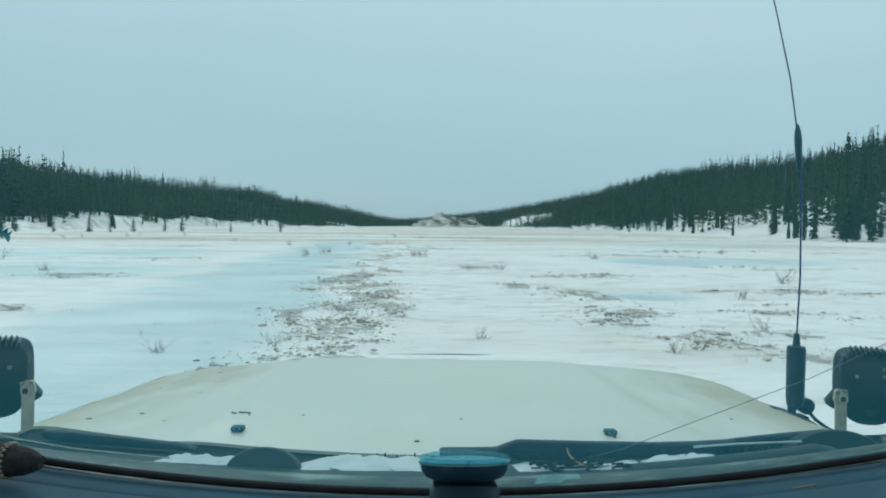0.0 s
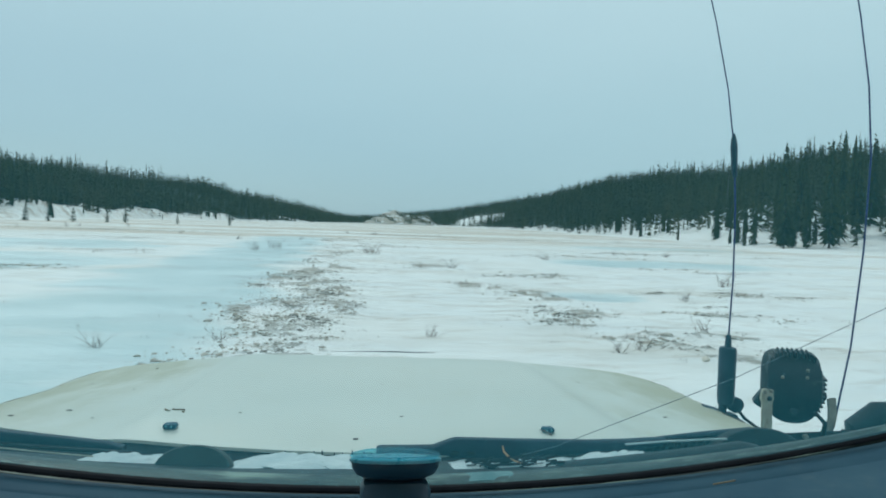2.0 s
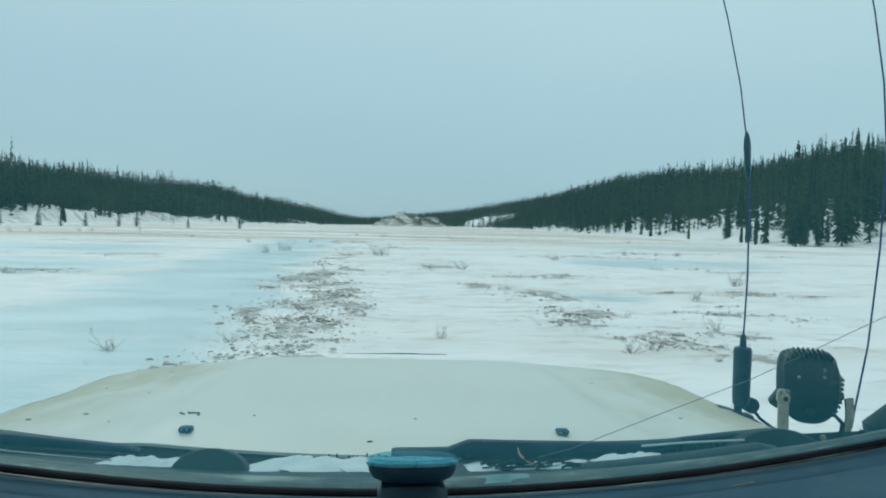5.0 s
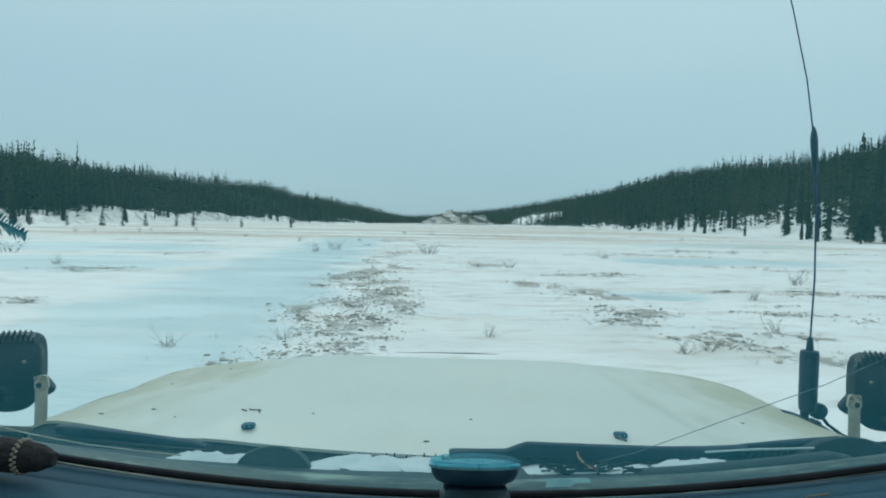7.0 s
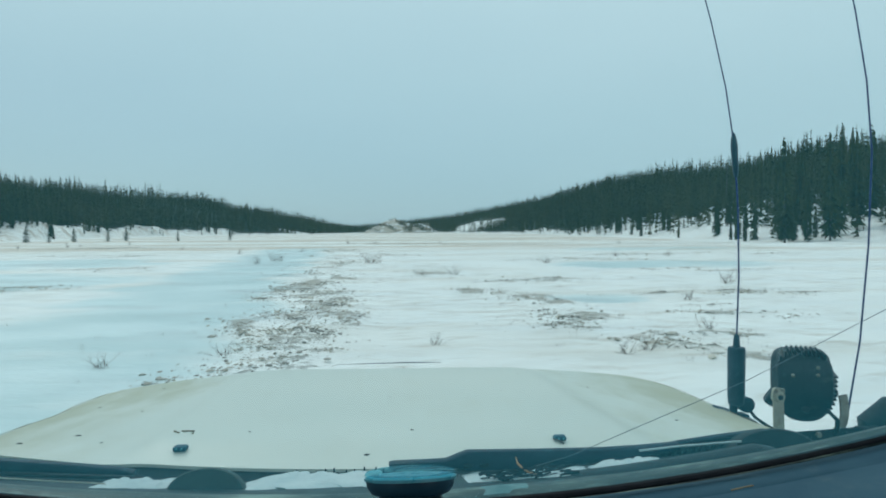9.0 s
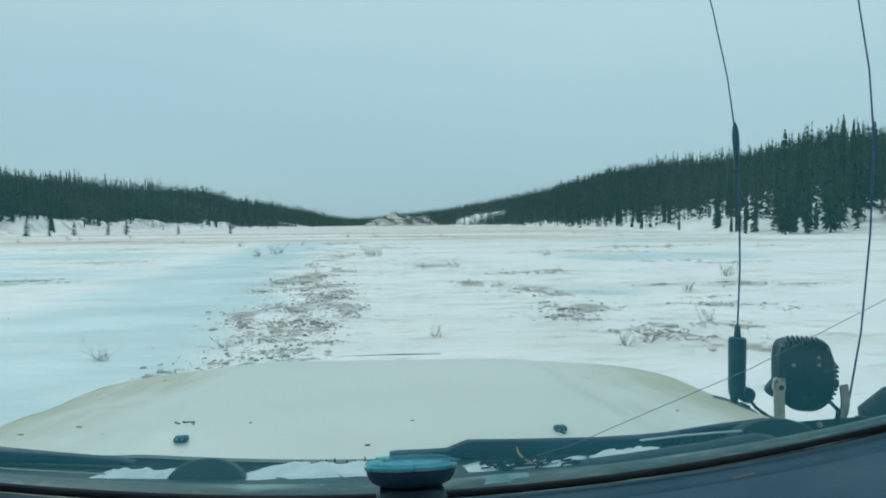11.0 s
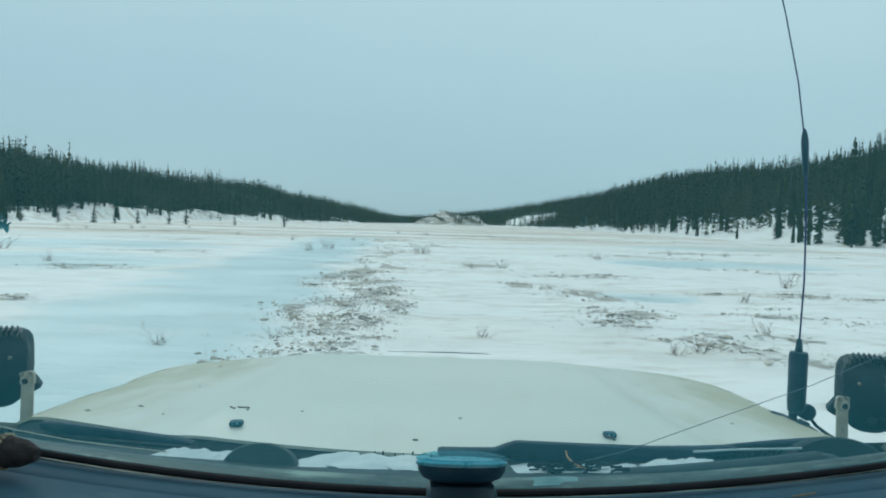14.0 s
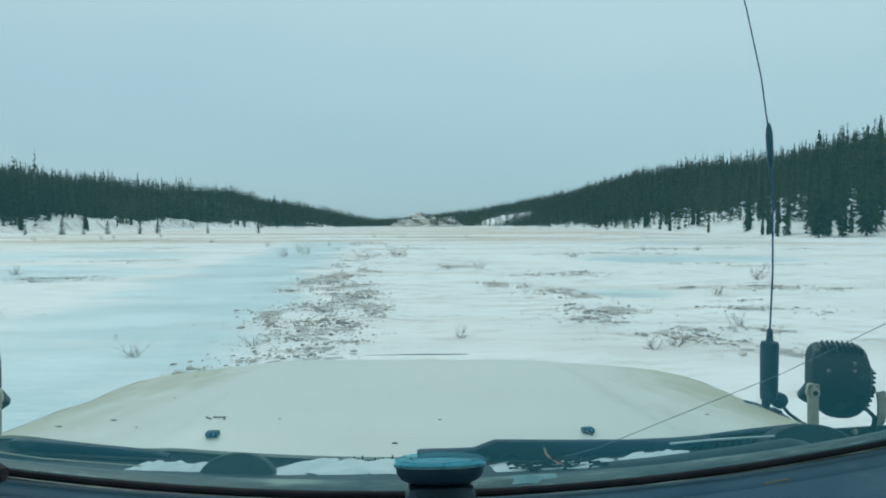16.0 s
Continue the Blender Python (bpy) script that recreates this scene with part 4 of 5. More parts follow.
for y, z in ((0.674, 1.3530), (0.655, 1.3570), (0.634, 1.3575), (0.631, 1.3555), (0.625, 1.3560), (0.622, 1.3585), (0.56, 1.3605), (0.40, 1.354), (0.34, 1.340), (0.31, 1.30), (0.30, 1.05)):
    rows.append([(X0 + x, y, z + 0.173 * x * x * (1 if y > 0.31 else 0.3)) for x in np.linspace(-0.78, 0.82, 36)])
sheet(bm, rows, 0.012)
part("dashboard", bm, M_DASH, truck, "dusty navy-blue vinyl dashboard top", True)

# cab shell round the driver's place
roof_y, roof_z = 0.70 - 0.92 * math.cos(radians(SLOPE)), 1.366 + 0.92 * math.sin(radians(SLOPE))
bm = bmesh.new()
box(bm, (1.56, 1.50, 0.05), pose(X0, roof_y - 0.76, roof_z + 0.02), 0.015)
part("roof", bm, M_PAINT, truck)
for side in (-1, 1):
    bm = bmesh.new()
    tube(bm, [(X0 + side * 0.83, 0.68, 1.36), (X0 + side * 0.80, 0.35, 1.66), (X0 + side * 0.765, roof_y, roof_z)], 0.035, 8)
    part("windshield_pillar", bm, M_PAINT, truck, "", True)
    bm = bmesh.new()
    box(bm, (0.06, 1.75, 0.75), pose(X0 + side * 0.84, -0.16, 0.86), 0.015)
    box(bm, (0.06, 0.10, 0.80), pose(X0 + side * 0.82, -0.95, 1.58), 0.015)
    part("door", bm, M_PAINT, truck)
bm = bmesh.new()
box(bm, (1.62, 0.06, 1.45), pose(X0, -1.02, 1.22), 0.015)
part("rear_wall", bm, M_LINING, truck)
bm = bmesh.new()
box(bm, (1.6, 2.1, 0.06), pose(X0, 0.05, 0.48), 0.01)
part("cab_floor", bm, M_LINING, truck)
for x in (-0.72, 0.81):
    for y in (1.72, -0.85):
        wheel = new("wheel")
        under(wheel, truck)
        turn = pose(x, y, 0.385, 0, 90)
        part("tyre", lathe(bmesh.new(), [(0.22, -0.11), (0.34, -0.12), (0.385, -0.09), (0.39, 0), (0.385, 0.09), (0.34, 0.12), (0.22, 0.11)], turn, 36), M_TYRE, wheel, "", True)
        part("rim", lathe(bmesh.new(), [(0.225, -0.09), (0.21, -0.05), (0.08, -0.06), (0.08, 0.06), (0.21, 0.05), (0.225, 0.09)], turn, 30), M_BLACK, wheel, "", True)


# snow blown onto the cowl
def snow_patch(x0, x1, y0, y1, seed, rise=0.0, high=0.006):
    bm = bmesh.new()
    rows = []
    for j in range(13):
        v = j / 12
        row = []
        for i in range(34):
            u = i / 33
            n = noise.fractal((u * 5 + seed, v * 4, seed), 0.6, 2, 3)
            x, y = x0 + (x1 - x0) * (u + 0.05 * n), y0 + (y1 - y0) * (v + 0.10 * n)
            rim = float(smoothstep(min(1.0, 5 * u, 5 * (1 - u), 4 * v, 4 * (1 - v))))
            row.append((x, y, cowl_z(x, y) - 0.002 + (high + rise * v) * rim * (0.8 + 0.5 * n)))
        rows.append(row)
    sheet(bm, rows, 0.006)
    return tagged(link_mesh("snow_patch", bm, M_SNOW, True), "small drift of wet snow lying on the dark cowl", "snow", "drifts on the cowl")


snow_patch(-0.355, -0.245, 0.795, 0.870, 1, 0.006)
snow_patch(-0.180, 0.050, 0.772, 0.925, 2, 0.011)
snow_patch(0.100, 0.300, 0.768, 0.862, 3)
snow_patch(0.285, 0.400, 0.790, 0.850, 4, 0.0, 0.010)

# thin pale teal patch laid on to lighten the lower glass edge
bm = bmesh.new()
rows = []
for j in range(9):
    y = 0.738 - 0.046 * j / 8
    base = float(np.interp(y, [0.69, 0.715, 0.745], [1.3585, 1.3590, 1.344]))
    rows.append([(x + 0.004 * noise.noise((x * 40, y * 60, 3)), y, base + 0.125 * (x - X0) ** 2 - 0.0015 + 0.0026 * float(smoothstep(min(6 * i / 33, 6 * (33 - i) / 33, 1.0))) *
                  (0.7 + 0.5 * noise.noise((x * 30, y * 30, 7)))) for i, x in enumerate(np.linspace(0.085, 0.262, 34))])
sheet(bm, rows, 0.001)
tagged(link_mesh("frost_patch", bm, M_PALE_TEAL, True), "thin pale teal patch on the lower glass edge", "frost")

# dry needles and straw caught under the wiper, with a bit of orange cord
bm = bmesh.new()
for k in range(64):
    x, y = random.uniform(0.132, 0.243), random.uniform(0.775, 0.80)
    a, l = random.uniform(-0.6, 0.6), random.uniform(0.008, 0.024)
    p = Vector((x, y, 1.339 + random.uniform(0, 0.008)))
    tube(bm, [p, p + Vector((l * math.cos(a), l * math.sin(a), random.uniform(-0.003, 0.006)))], random.uniform(0.0006, 0.0022), 4)
tagged(link_mesh("debris_clump", bm, M_RUBBER), "clump of dark needles and dirt caught below the wiper", "debris", kind="stuff")
bm = bmesh.new()
tube(bm, [(0.183, 0.80, 1.361), (0.184, 0.795, 1.355), (0.189, 0.79, 1.350), (0.197, 0.785, 1.346), (0.205, 0.78, 1.345)], [0.0008, 0.0014, 0.0015, 0.0012, 0.0006], 6)
tagged(link_mesh("cord_scrap", bm, M_ORANGE, True), "curled scrap of orange cord on the wiper", "cord")
bm = bmesh.new()
tube(bm, [(0.270, 0.875, 1.350), (0.262, 0.872, 1.355), (0.252, 0.87, 1.359)], [0.0016, 0.0014, 0.0006], 5)
tagged(link_mesh("twig", bm, M_TWIG), "short dry twig stuck behind the wiper", "twig")
for pts in ([(0.250, 0.592, 1.3705), (0.262, 0.594, 1.3725), (0.275, 0.595, 1.3735), (0.288, 0.596, 1.3750)], [(0.36, 0.60, 1.391), (0.385, 0.602, 1.394)]):
    bm = bmesh.new()
    tube(bm, pts, [0.0008] + [0.0014] * (len(pts) - 2) + [0.0008], 6)
    tagged(link_mesh("straw", bm, M_STRAW), "bit of dry straw lying on the blue dashboard", "straw")

# ---------------------------------------------------------------- lamps on the cowl corners
def spot_lamp(cx, cy, cz, flip):
    """A round work lamp seen from behind: finned housing, visor, steel yoke with bolts, cable."""
    lamp = thing("work_lamp", "round black work lamp with cooling fins on a beige yoke", "lamp", (cx, cy, cz - 0.11), "work lamps on the cowl")
    m = pose(cx, cy, cz, -90 + 4, 0, -flip * 26)

    def ring_of(r, h, sides=44):
        """One ring of the housing: square-shouldered above, round below, its back leaning away at the top."""
        ring = []
        for k in range(sides):
            a = 2 * math.pi * k / sides
            ca, sa = math.cos(a), math.sin(a)
            n = 4.6 if sa < 0 else 2.5
            x = r * (1 - 0.05 * sa) * math.copysign(abs(ca) ** (2 / n), ca)
            y = (1.36 if sa < 0 else 1.34) * r * math.copysign(abs(sa) ** (2 / n), sa)
            lean = 0.55 * max(0.0, -0.026 - y) + 0.34 * max(0.0, y - 0.022) if h < 0 else 0.0
            ring.append(Vector((x, y, h + lean)))
        return ring

    def shell(bm, profile):
        rings = [[bm.verts.new(m @ p) for p in ring_of(r, h)] for r, h in profile]
        n = len(rings[0])
        for r, s in zip(rings, rings[1:]):
            for k in range(n):
                bm.faces.new((r[k], r[(k + 1) % n], s[(k + 1) % n], s[k]))
        bm.faces.new(rings[-1])
        back = ring_of(*profile[0])
        up = [k for k in range(n) if back[k].y < -0.026]
        down = [k for k in range(n) if back[k].y > 0.022]
        u0, u1, d0, d1 = up[0] - 1, (up[-1] + 1) % n, down[0] - 1, down[-1] + 1
        middle = [u1]
        while middle[-1] != d0:
            middle.append((middle[-1] + 1) % n)
        middle += list(range(d1, u0 + 1))
        for loop in ([u0] + up + [u1], [d0] + down + [d1], middle):
            bm.faces.new([rings[0][k] for k in loop][::-1])
        return bm

    part("housing", shell(bmesh.new(), [(0.0475, -0.036), (0.0500, -0.033), (0.0515, 0.010), (0.0535, 0.014), (0.0535, 0.036), (0.049, 0.038)]), M_LAMP, lamp, "", True)
    for k in range(10):
        bm = bmesh.new()
        x = -0.043 + 0.0088 * k
        box(bm, (0.0034, 0.012, 0.056), m @ Matrix.Translation((x, -0.0735 + 0.018 * (abs(x) / 0.045) ** 5, 0.004)) @ pose(0, 0, 0, -3), 0.001)
        part("top_rib", bm, M_LAMP, lamp)
    for k in range(9):
        bm = bmesh.new()
        y = -0.030 + 0.0092 * k
        box(bm, (0.010, 0.0038, 0.050), m @ Matrix.Translation((flip * (0.0535 - 0.018 * (max(0.0, y) / 0.05) ** 2.2), y, 0.000)), 0.001)
        part("side_rib", bm, M_LAMP, lamp)
    bm = bmesh.new()
    box(bm, (0.022, 0.034, 0.030), m @ Matrix.Translation((-flip * 0.052, 0.030, 0.012)) @ pose(0, 0, 0, 0, 0, flip * 32), 0.005)
    part("side_lug", bm, M_LAMP, lamp)
    bm = bmesh.new()
    lathe(bm, [(0.009, -0.003), (0.008, 0.002), (0.004, 0.003)], m @ Matrix.Translation((flip * 0.002, 0.036, -0.032)) @ pose(0, 0, 0, 180 - 19), 16)
    part("cable_gland", bm, M_LAMP, lamp, "", True)
    part("lens", lathe(bmesh.new(), [(0.050, 0.041), (0.046, 0.045), (0.02, 0.048)], m, 30), M_LENS, lamp, "", True)
    for dx, dy in ((-0.022, -0.031), (0.022, -0.034), (0.023, -0.047)):
        bm = bmesh.new()
        lathe(bm, [(0.0036, -0.001), (0.0032, 0.003), (0.0016, 0.004)], m @ Matrix.Translation((flip * dx, dy, -0.035 + 0.55 * (-0.026 - dy))) @ pose(0, 0, 0, 180 + 26), 12)
        part("screw", bm, M_BRONZE, lamp)
    # the yoke: a flat painted arm with its clamp bolt, a bare steel arm bent round below
    ax, ay = cx - flip * 0.072, cy - 0.032
    bm = bmesh.new()
    box(bm, (0.0225, 0.004, 0.084), pose(ax, ay, cz - 0.053, 0, -flip * 2), 0.001)
    box(bm, (0.0245, 0.005, 0.026), pose(ax - flip * 0.002, ay, cz - 0.006, 0, flip * 8), 0.0055)
    arm = part("yoke_arm", bm, M_BRACKET, lamp)
    bm = bmesh.new()
    lathe(bm, [(0.0098, 0.0), (0.0095, 0.003), (0.006, 0.0034), (0.0055, 0.001)], pose(ax + flip * 0.001, ay - 0.002, cz - 0.011, 90), 18)
    part("washer", bm, M_BRACKET, arm, "", True)
    bm = bmesh.new()
    lathe(bm, [(0.0055, 0.0), (0.0050, 0.0045), (0.003, 0.005)], pose(ax + flip * 0.001, ay - 0.002, cz - 0.011, 90), 6)
    part("bolt", bm, M_LAMP, arm)
    for dx, dz in ((-0.008, 0.002), (0.006, 0.004)):
        bm = bmesh.new()
        lathe(bm, [(0.0036, 0.0), (0.0032, 0.003), (0.0015, 0.0036)], pose(ax + dx, ay - 0.002, cz + dz, 90), 8)
        part("bolt", bm, M_BRONZE, arm)
    bx, by = cx + flip * 0.052, cy - 0.026
    bm = bmesh.new()
    way = [(0.060, -0.010), (0.063, -0.030), (0.064, -0.050), (0.061, -0.066), (0.052, -0.079), (0.038, -0.087), (0.018, -0.091), (-0.01, -0.093), (-0.045, -0.094), (-0.07, -0.094)]
    rows = []
    for k, (dx, dz) in enumerate(way):
        a, b = Vector(way[max(k - 1, 0)]), Vector(way[min(k + 1, len(way) - 1)])
        n = Vector((-(b - a).y, (b - a).x)).normalized() * (0.0085 if k < 5 else 0.0065)
        rows.append([(cx + flip * (dx + e * n.x), by - 0.014 + o, cz + dz + e * n.y) for o, e in ((0, -1), (0, 1), (0.004, 1), (0.004, -1), (0, -1))])
    sheet(bm, rows)
    part("yoke_strap", bm, M_BRONZE, lamp)
    bm = bmesh.new()
    for k in range(14):
        a = 2 * math.pi * k / 14
        box(bm, (0.0046, 0.005, 0.0034), pose(bx - flip * 0.003 + 0.0075 * math.cos(a), by, cz - 0.010 + 0.0075 * math.sin(a), 0, -math.degrees(a) + 90), 0.0006)
    part("eye", bm, M_LAMP, lamp)
    bm = bmesh.new()
    tube(bm, [(cx + flip * 0.02, cy - 0.045, cz - 0.035), (cx + flip * 0.036, cy - 0.055, cz - 0.055), (cx + flip * 0.042, cy - 0.045, cz - 0.085), (cx + flip * 0.040, cy - 0.03, cz - 0.118)], 0.0045, 8)
    part("cable", bm, M_RUBBER, lamp, "", True)
    return lamp


def lamp_bracket(x, side):
    """The drilled steel angle on the cowl corner that both a lamp's yoke and its cable are bolted to."""
    b = thing("lamp_bracket", "dark drilled steel bracket with bolts under the work lamp", "bracket", (x, 1.175, 1.232), "lamp brackets on the cowl")
    bm = bmesh.new()
    box(bm, (0.20, 0.034, 0.004), pose(x, 1.175, 1.2400, 0, -side * 2), 0.0012)
    box(bm, (0.20, 0.004, 0.022), pose(x, 1.158, 1.2470, 0, -side * 2), 0.0012)
    part("angle", bm, M_LAMP, b)
    for k, dx in enumerate((-0.075, -0.03, 0.03, 0.07)):
        bm = bmesh.new()
        lathe(bm, [(0.0065, 0.0), (0.006, 0.005), (0.003, 0.0055)], pose(x + side * dx, 1.155, 1.2475 + 0.002 * (k % 2), 90), 6)
        part("bolt", bm, M_BRONZE if k % 2 else M_LAMP, b)
    bm = bmesh.new()
    tube(bm, [(x + side * 0.045, 1.15, 1.262), (x + side * 0.075, 1.14, 1.256), (x + side * 0.10, 1.14, 1.240)], 0.004, 7)
    part("cable_clip", bm, M_RUBBER, b, "", True)
    return b


lamp_bracket(0.90, 1)
lamp_bracket(-0.83, -1)
spot_lamp(0.868, 1.20, 1.334, 1)
spot_lamp(-0.797, 1.20, 1.352, -1)

# ---------------------------------------------------------------- aerials
def whip_aerial():
    """Fleet whip on a sprung foot clamped to the hood edge."""
    a = thing("radio_aerial", "tall whip aerial with a black spring base on the hood edge", "aerial", (0.78, 1.30, 1.24))
    bm = bmesh.new()
    box(bm, (0.050, 0.045, 0.006), pose(0.768, 1.30, 1.2465, 0, 6), 0.002)
    tube(bm, [(0.752, 1.335, 1.262), (0.768, 1.318, 1.257), (0.800, 1.285, 1.246), (0.815, 1.268, 1.240)], [0.005, 0.013, 0.013, 0.005], 8, flat=0.28)
    box(bm, (0.012, 0.030, 0.035), pose(0.802, 1.30, 1.235, 0, 4), 0.002)
    part("foot", bm, M_COIL, a)
    bm = bmesh.new()
    lathe(bm, [(0.010, 1.247), (0.0085, 1.256), (0.0085, 1.276)], pose(0.780, 1.30, 0), 16)
    part("stud", bm, M_COIL, a, "", True)
    bm = bmesh.new()
    lathe(bm, [(0.0135, 1.272), (0.0165, 1.274), (0.0165, 1.276), (0.0178, 1.290), (0.0185, 1.392), (0.0165, 1.3985), (0.0075, 1.400), (0.0055, 1.424), (0.002, 1.428)], pose(0.786, 1.30, 0), 24)
    part("spring_sleeve", bm, M_COIL, a, "thick dark blue-black sleeve", True)
    bm = bmesh.new()
    lathe(bm, [(0.011, -0.012), (0.017, -0.008), (0.017, 0.008), (0.011, 0.012)], pose(0.808, 1.30, 1.272, 90), 18)
    part("cable_knuckle", bm, M_COIL, a, "", True)
    bm = bmesh.new()
    tube(bm, [(0.815, 1.30, 1.262), (0.825, 1.29, 1.245), (0.84, 1.27, 1.232), (0.86, 1.2, 1.222)], 0.0035, 7)
    part("cable", bm, M_RUBBER, a, "", True)
    bm = bmesh.new()
    tube(bm, [(0.786, 1.30, 1.42), (0.790, 1.30, 1.55), (0.787, 1.30, 1.70), (0.778, 1.30, 1.83), (0.757, 1.30, 1.96), (0.723, 1.30, 2.10), (0.670, 1.30, 2.28)],
         [0.0019, 0.0019, 0.0019, 0.0017, 0.0015, 0.0014, 0.0012], 7)
    part("whip", bm, M_WHIP, a, "thin dark steel whip", True)
    bm = bmesh.new()
    lathe(bm, [(0.003, 1.768), (0.0055, 1.774), (0.0065, 1.80), (0.0075, 1.835), (0.006, 1.85), (0.0025, 1.864)], pose(0.7785, 1.30, 1.816, 0, -4) @ pose(0, 0, -1.816), 14)
    part("loading_coil", bm, M_COIL, a, "", True)
    return a


whip_aerial()
second = thing("whip_aerial", "thin bent whip aerial at the cowl corner", "aerial", (1.0, 1.25, 1.20))
bm = bmesh.new()
tube(bm, [(0.998, 1.25, 1.203), (1.010, 1.25, 1.26), (1.036, 1.25, 1.413), (1.053, 1.25, 1.62), (1.058, 1.25, 1.82), (1.044, 1.25, 1.97), (1.016, 1.25, 2.115), (0.975, 1.25, 2.28)],
     [0.0024, 0.0022, 0.002, 0.002, 0.002, 0.0018, 0.0016, 0.0014], 7)
part("whip", bm, M_WHIP, second, "", True)
bm = bmesh.new()
lathe(bm, [(0.007, 1.196), (0.006, 1.212), (0.003, 1.222)], pose(0.9985, 1.25, 0), 12)
part("base", bm, M_COIL, second, "", True)
mirror = thing("side_mirror", "black side mirror housing on the door corner", "mirror", (1.06, 1.17, 1.20))
bm = bmesh.new()
tube(bm, [(1.000, 1.19, 1.205), (1.012, 1.19, 1.25), (1.05, 1.18, 1.275), (1.12, 1.16, 1.28), (1.16, 1.15, 1.25)], [0.012, 0.028, 0.038, 0.04, 0.02], 12)
part("housing", bm, M_BLACK, mirror, "", True)

# taut wire across the glass
wire = bmesh.new()
tube(wire, [(0.205, 0.78, 1.356), (0.2425, 0.755, 1.3765), (0.355, 0.75, 1.4215), (0.470, 0.75, 1.4645), (0.6025, 0.75, 1.525), (0.74, 0.75, 1.588)], 0.00045, 5)
tagged(link_mesh("wire", wire, M_WIRE), "thin grey wire running up from the wiper", "wire")

thin = bmesh.new()
tube(thin, [(-0.545, 0.785, 1.391), (-0.494, 0.77, 1.386), (-0.425, 0.77, 1.374), (-0.363, 0.77, 1.367), (-0.312, 0.77, 1.362)], 0.0009, 5)
tagged(link_mesh("thin_cord", thin, M_BRACKET), "thin pale cord lying along the cowl", "cord")

# ---------------------------------------------------------------- on the dashboard
cup = thing("suction_mount", "black suction mount with a teal rim on the dashboard", "phone mount", (0.034, 0.56, 1.36))
m = pose(0.0345, 0.580, 1.4275, -17.0)
part("suction_cup", lathe(bmesh.new(), [(0.0290, -0.016), (0.0360, -0.013), (0.0402, -0.007), (0.0408, -0.002), (0.036, 0.0)], m, 40), M_MOUNT, cup, "", True)
part("rim", lathe(bmesh.new(), [(0.0398, -0.0022), (0.0424, -0.0018), (0.0428, 0.0008), (0.0385, 0.0022), (0.016, 0.0042), (0.006, 0.0048)], m, 40), M_TEAL, cup, "translucent teal rim", True)
part("lip", lathe(bmesh.new(), [(0.0425, 0.0030), (0.0405, 0.0060), (0.030, 0.0085), (0.012, 0.0098)], m, 40), M_LIP, cup, "clear teal lip of the suction cup", True)
bm = bmesh.new()
box(bm, (0.064, 0.050, 0.085), pose(0.0345, 0.572, 1.3705, -10), 0.010)
body = part("body", bm, M_MOUNT, cup, "", True)
bm = bmesh.new()
box(bm, (0.042, 0.010, 0.056), pose(0.0345, 0.5435, 1.364, -10), 0.004)
part("lever", bm, M_RUBBER, body, "", True)

cuff = thing("knitted_mitten", "dark knitted mitten with pale stripes lying on the dashboard", "mitten", (-0.44, 0.61, 1.392))
prof = [(-0.50, 0.027), (-0.46, 0.027), (-0.43, 0.026), (-0.405, 0.0245), (-0.385, 0.020), (-0.372, 0.010)]
bm = bmesh.new()
tube(bm, [(x, 0.612 + 0.02 * (x + 0.4), 1.4145 + 0.10 * (-x - 0.36)) for x, r in prof], [r * 0.64 for x, r in prof], 20)
part("knit", bm, M_WOOL, cuff, "", True)
for x, r in ((-0.450, 0.0272), (-0.402, 0.0245)):
    bm = bmesh.new()
    z = 1.4145 + 0.10 * (-x - 0.36)
    for k in range(40):
        a = 6.283 * k / 40
        p = Vector((x + 0.0015 * (-1) ** k, 0.612 + 0.02 * (x + 0.4) + 0.65 * r * math.cos(a), z + 0.65 * r * math.sin(a)))
        bmesh.ops.create_uvsphere(bm, u_segments=6, v_segments=4, radius=0.0017, matrix=Matrix.Translation(p))
    part("stripe", bm, M_WOOL_PALE, cuff, "pale knitted stripe")

feather = thing("feather_pendant", "blue-green feather hanging by a cord inside the windshield", "pendant", (-0.335, 0.50, 1.66))
bm = bmesh.new()
g_f = np.random.default_rng(19)
for i in range(44):
    f = i / 43
    c = Vector((-0.415 + 0.088 * f, 0.50, 1.668 - 0.030 * f ** 1.5))
    long = 0.012 * math.sin(math.pi * min(1, 0.15 + 0.8 * f)) ** 0.6 * g_f.uniform(0.6, 1.15) + 0.001
    for up in (-1, 1):
        tip = c + Vector((long * g_f.uniform(0.5, 1.0), -0.003 + g_f.uniform(-0.002, 0.002), up * long * g_f.uniform(0.6, 1.0) - 0.2 * long))
        tube(bm, [c, c.lerp(tip, 0.55) + Vector((0, 0, up * 0.0006)), tip], [0.0009, 0.0010, 0.0003], 4, flat=0.4)
tube(bm, [(-0.415 + 0.088 * k / 8, 0.50, 1.668 - 0.030 * (k / 8) ** 1.5) for k in range(9)], 0.0008, 5)
part("vane", bm, M_FEATHER, feather, "", True)
bm = bmesh.new()
tube(bm, [(-0.415, 0.50, 1.668), (-0.42, 0.485, 1.70), (-0.405, 0.40, 1.80), (-0.41, 0.26, 1.82)], 0.0007, 5)
part("cord", bm, M_WHIP, feather)

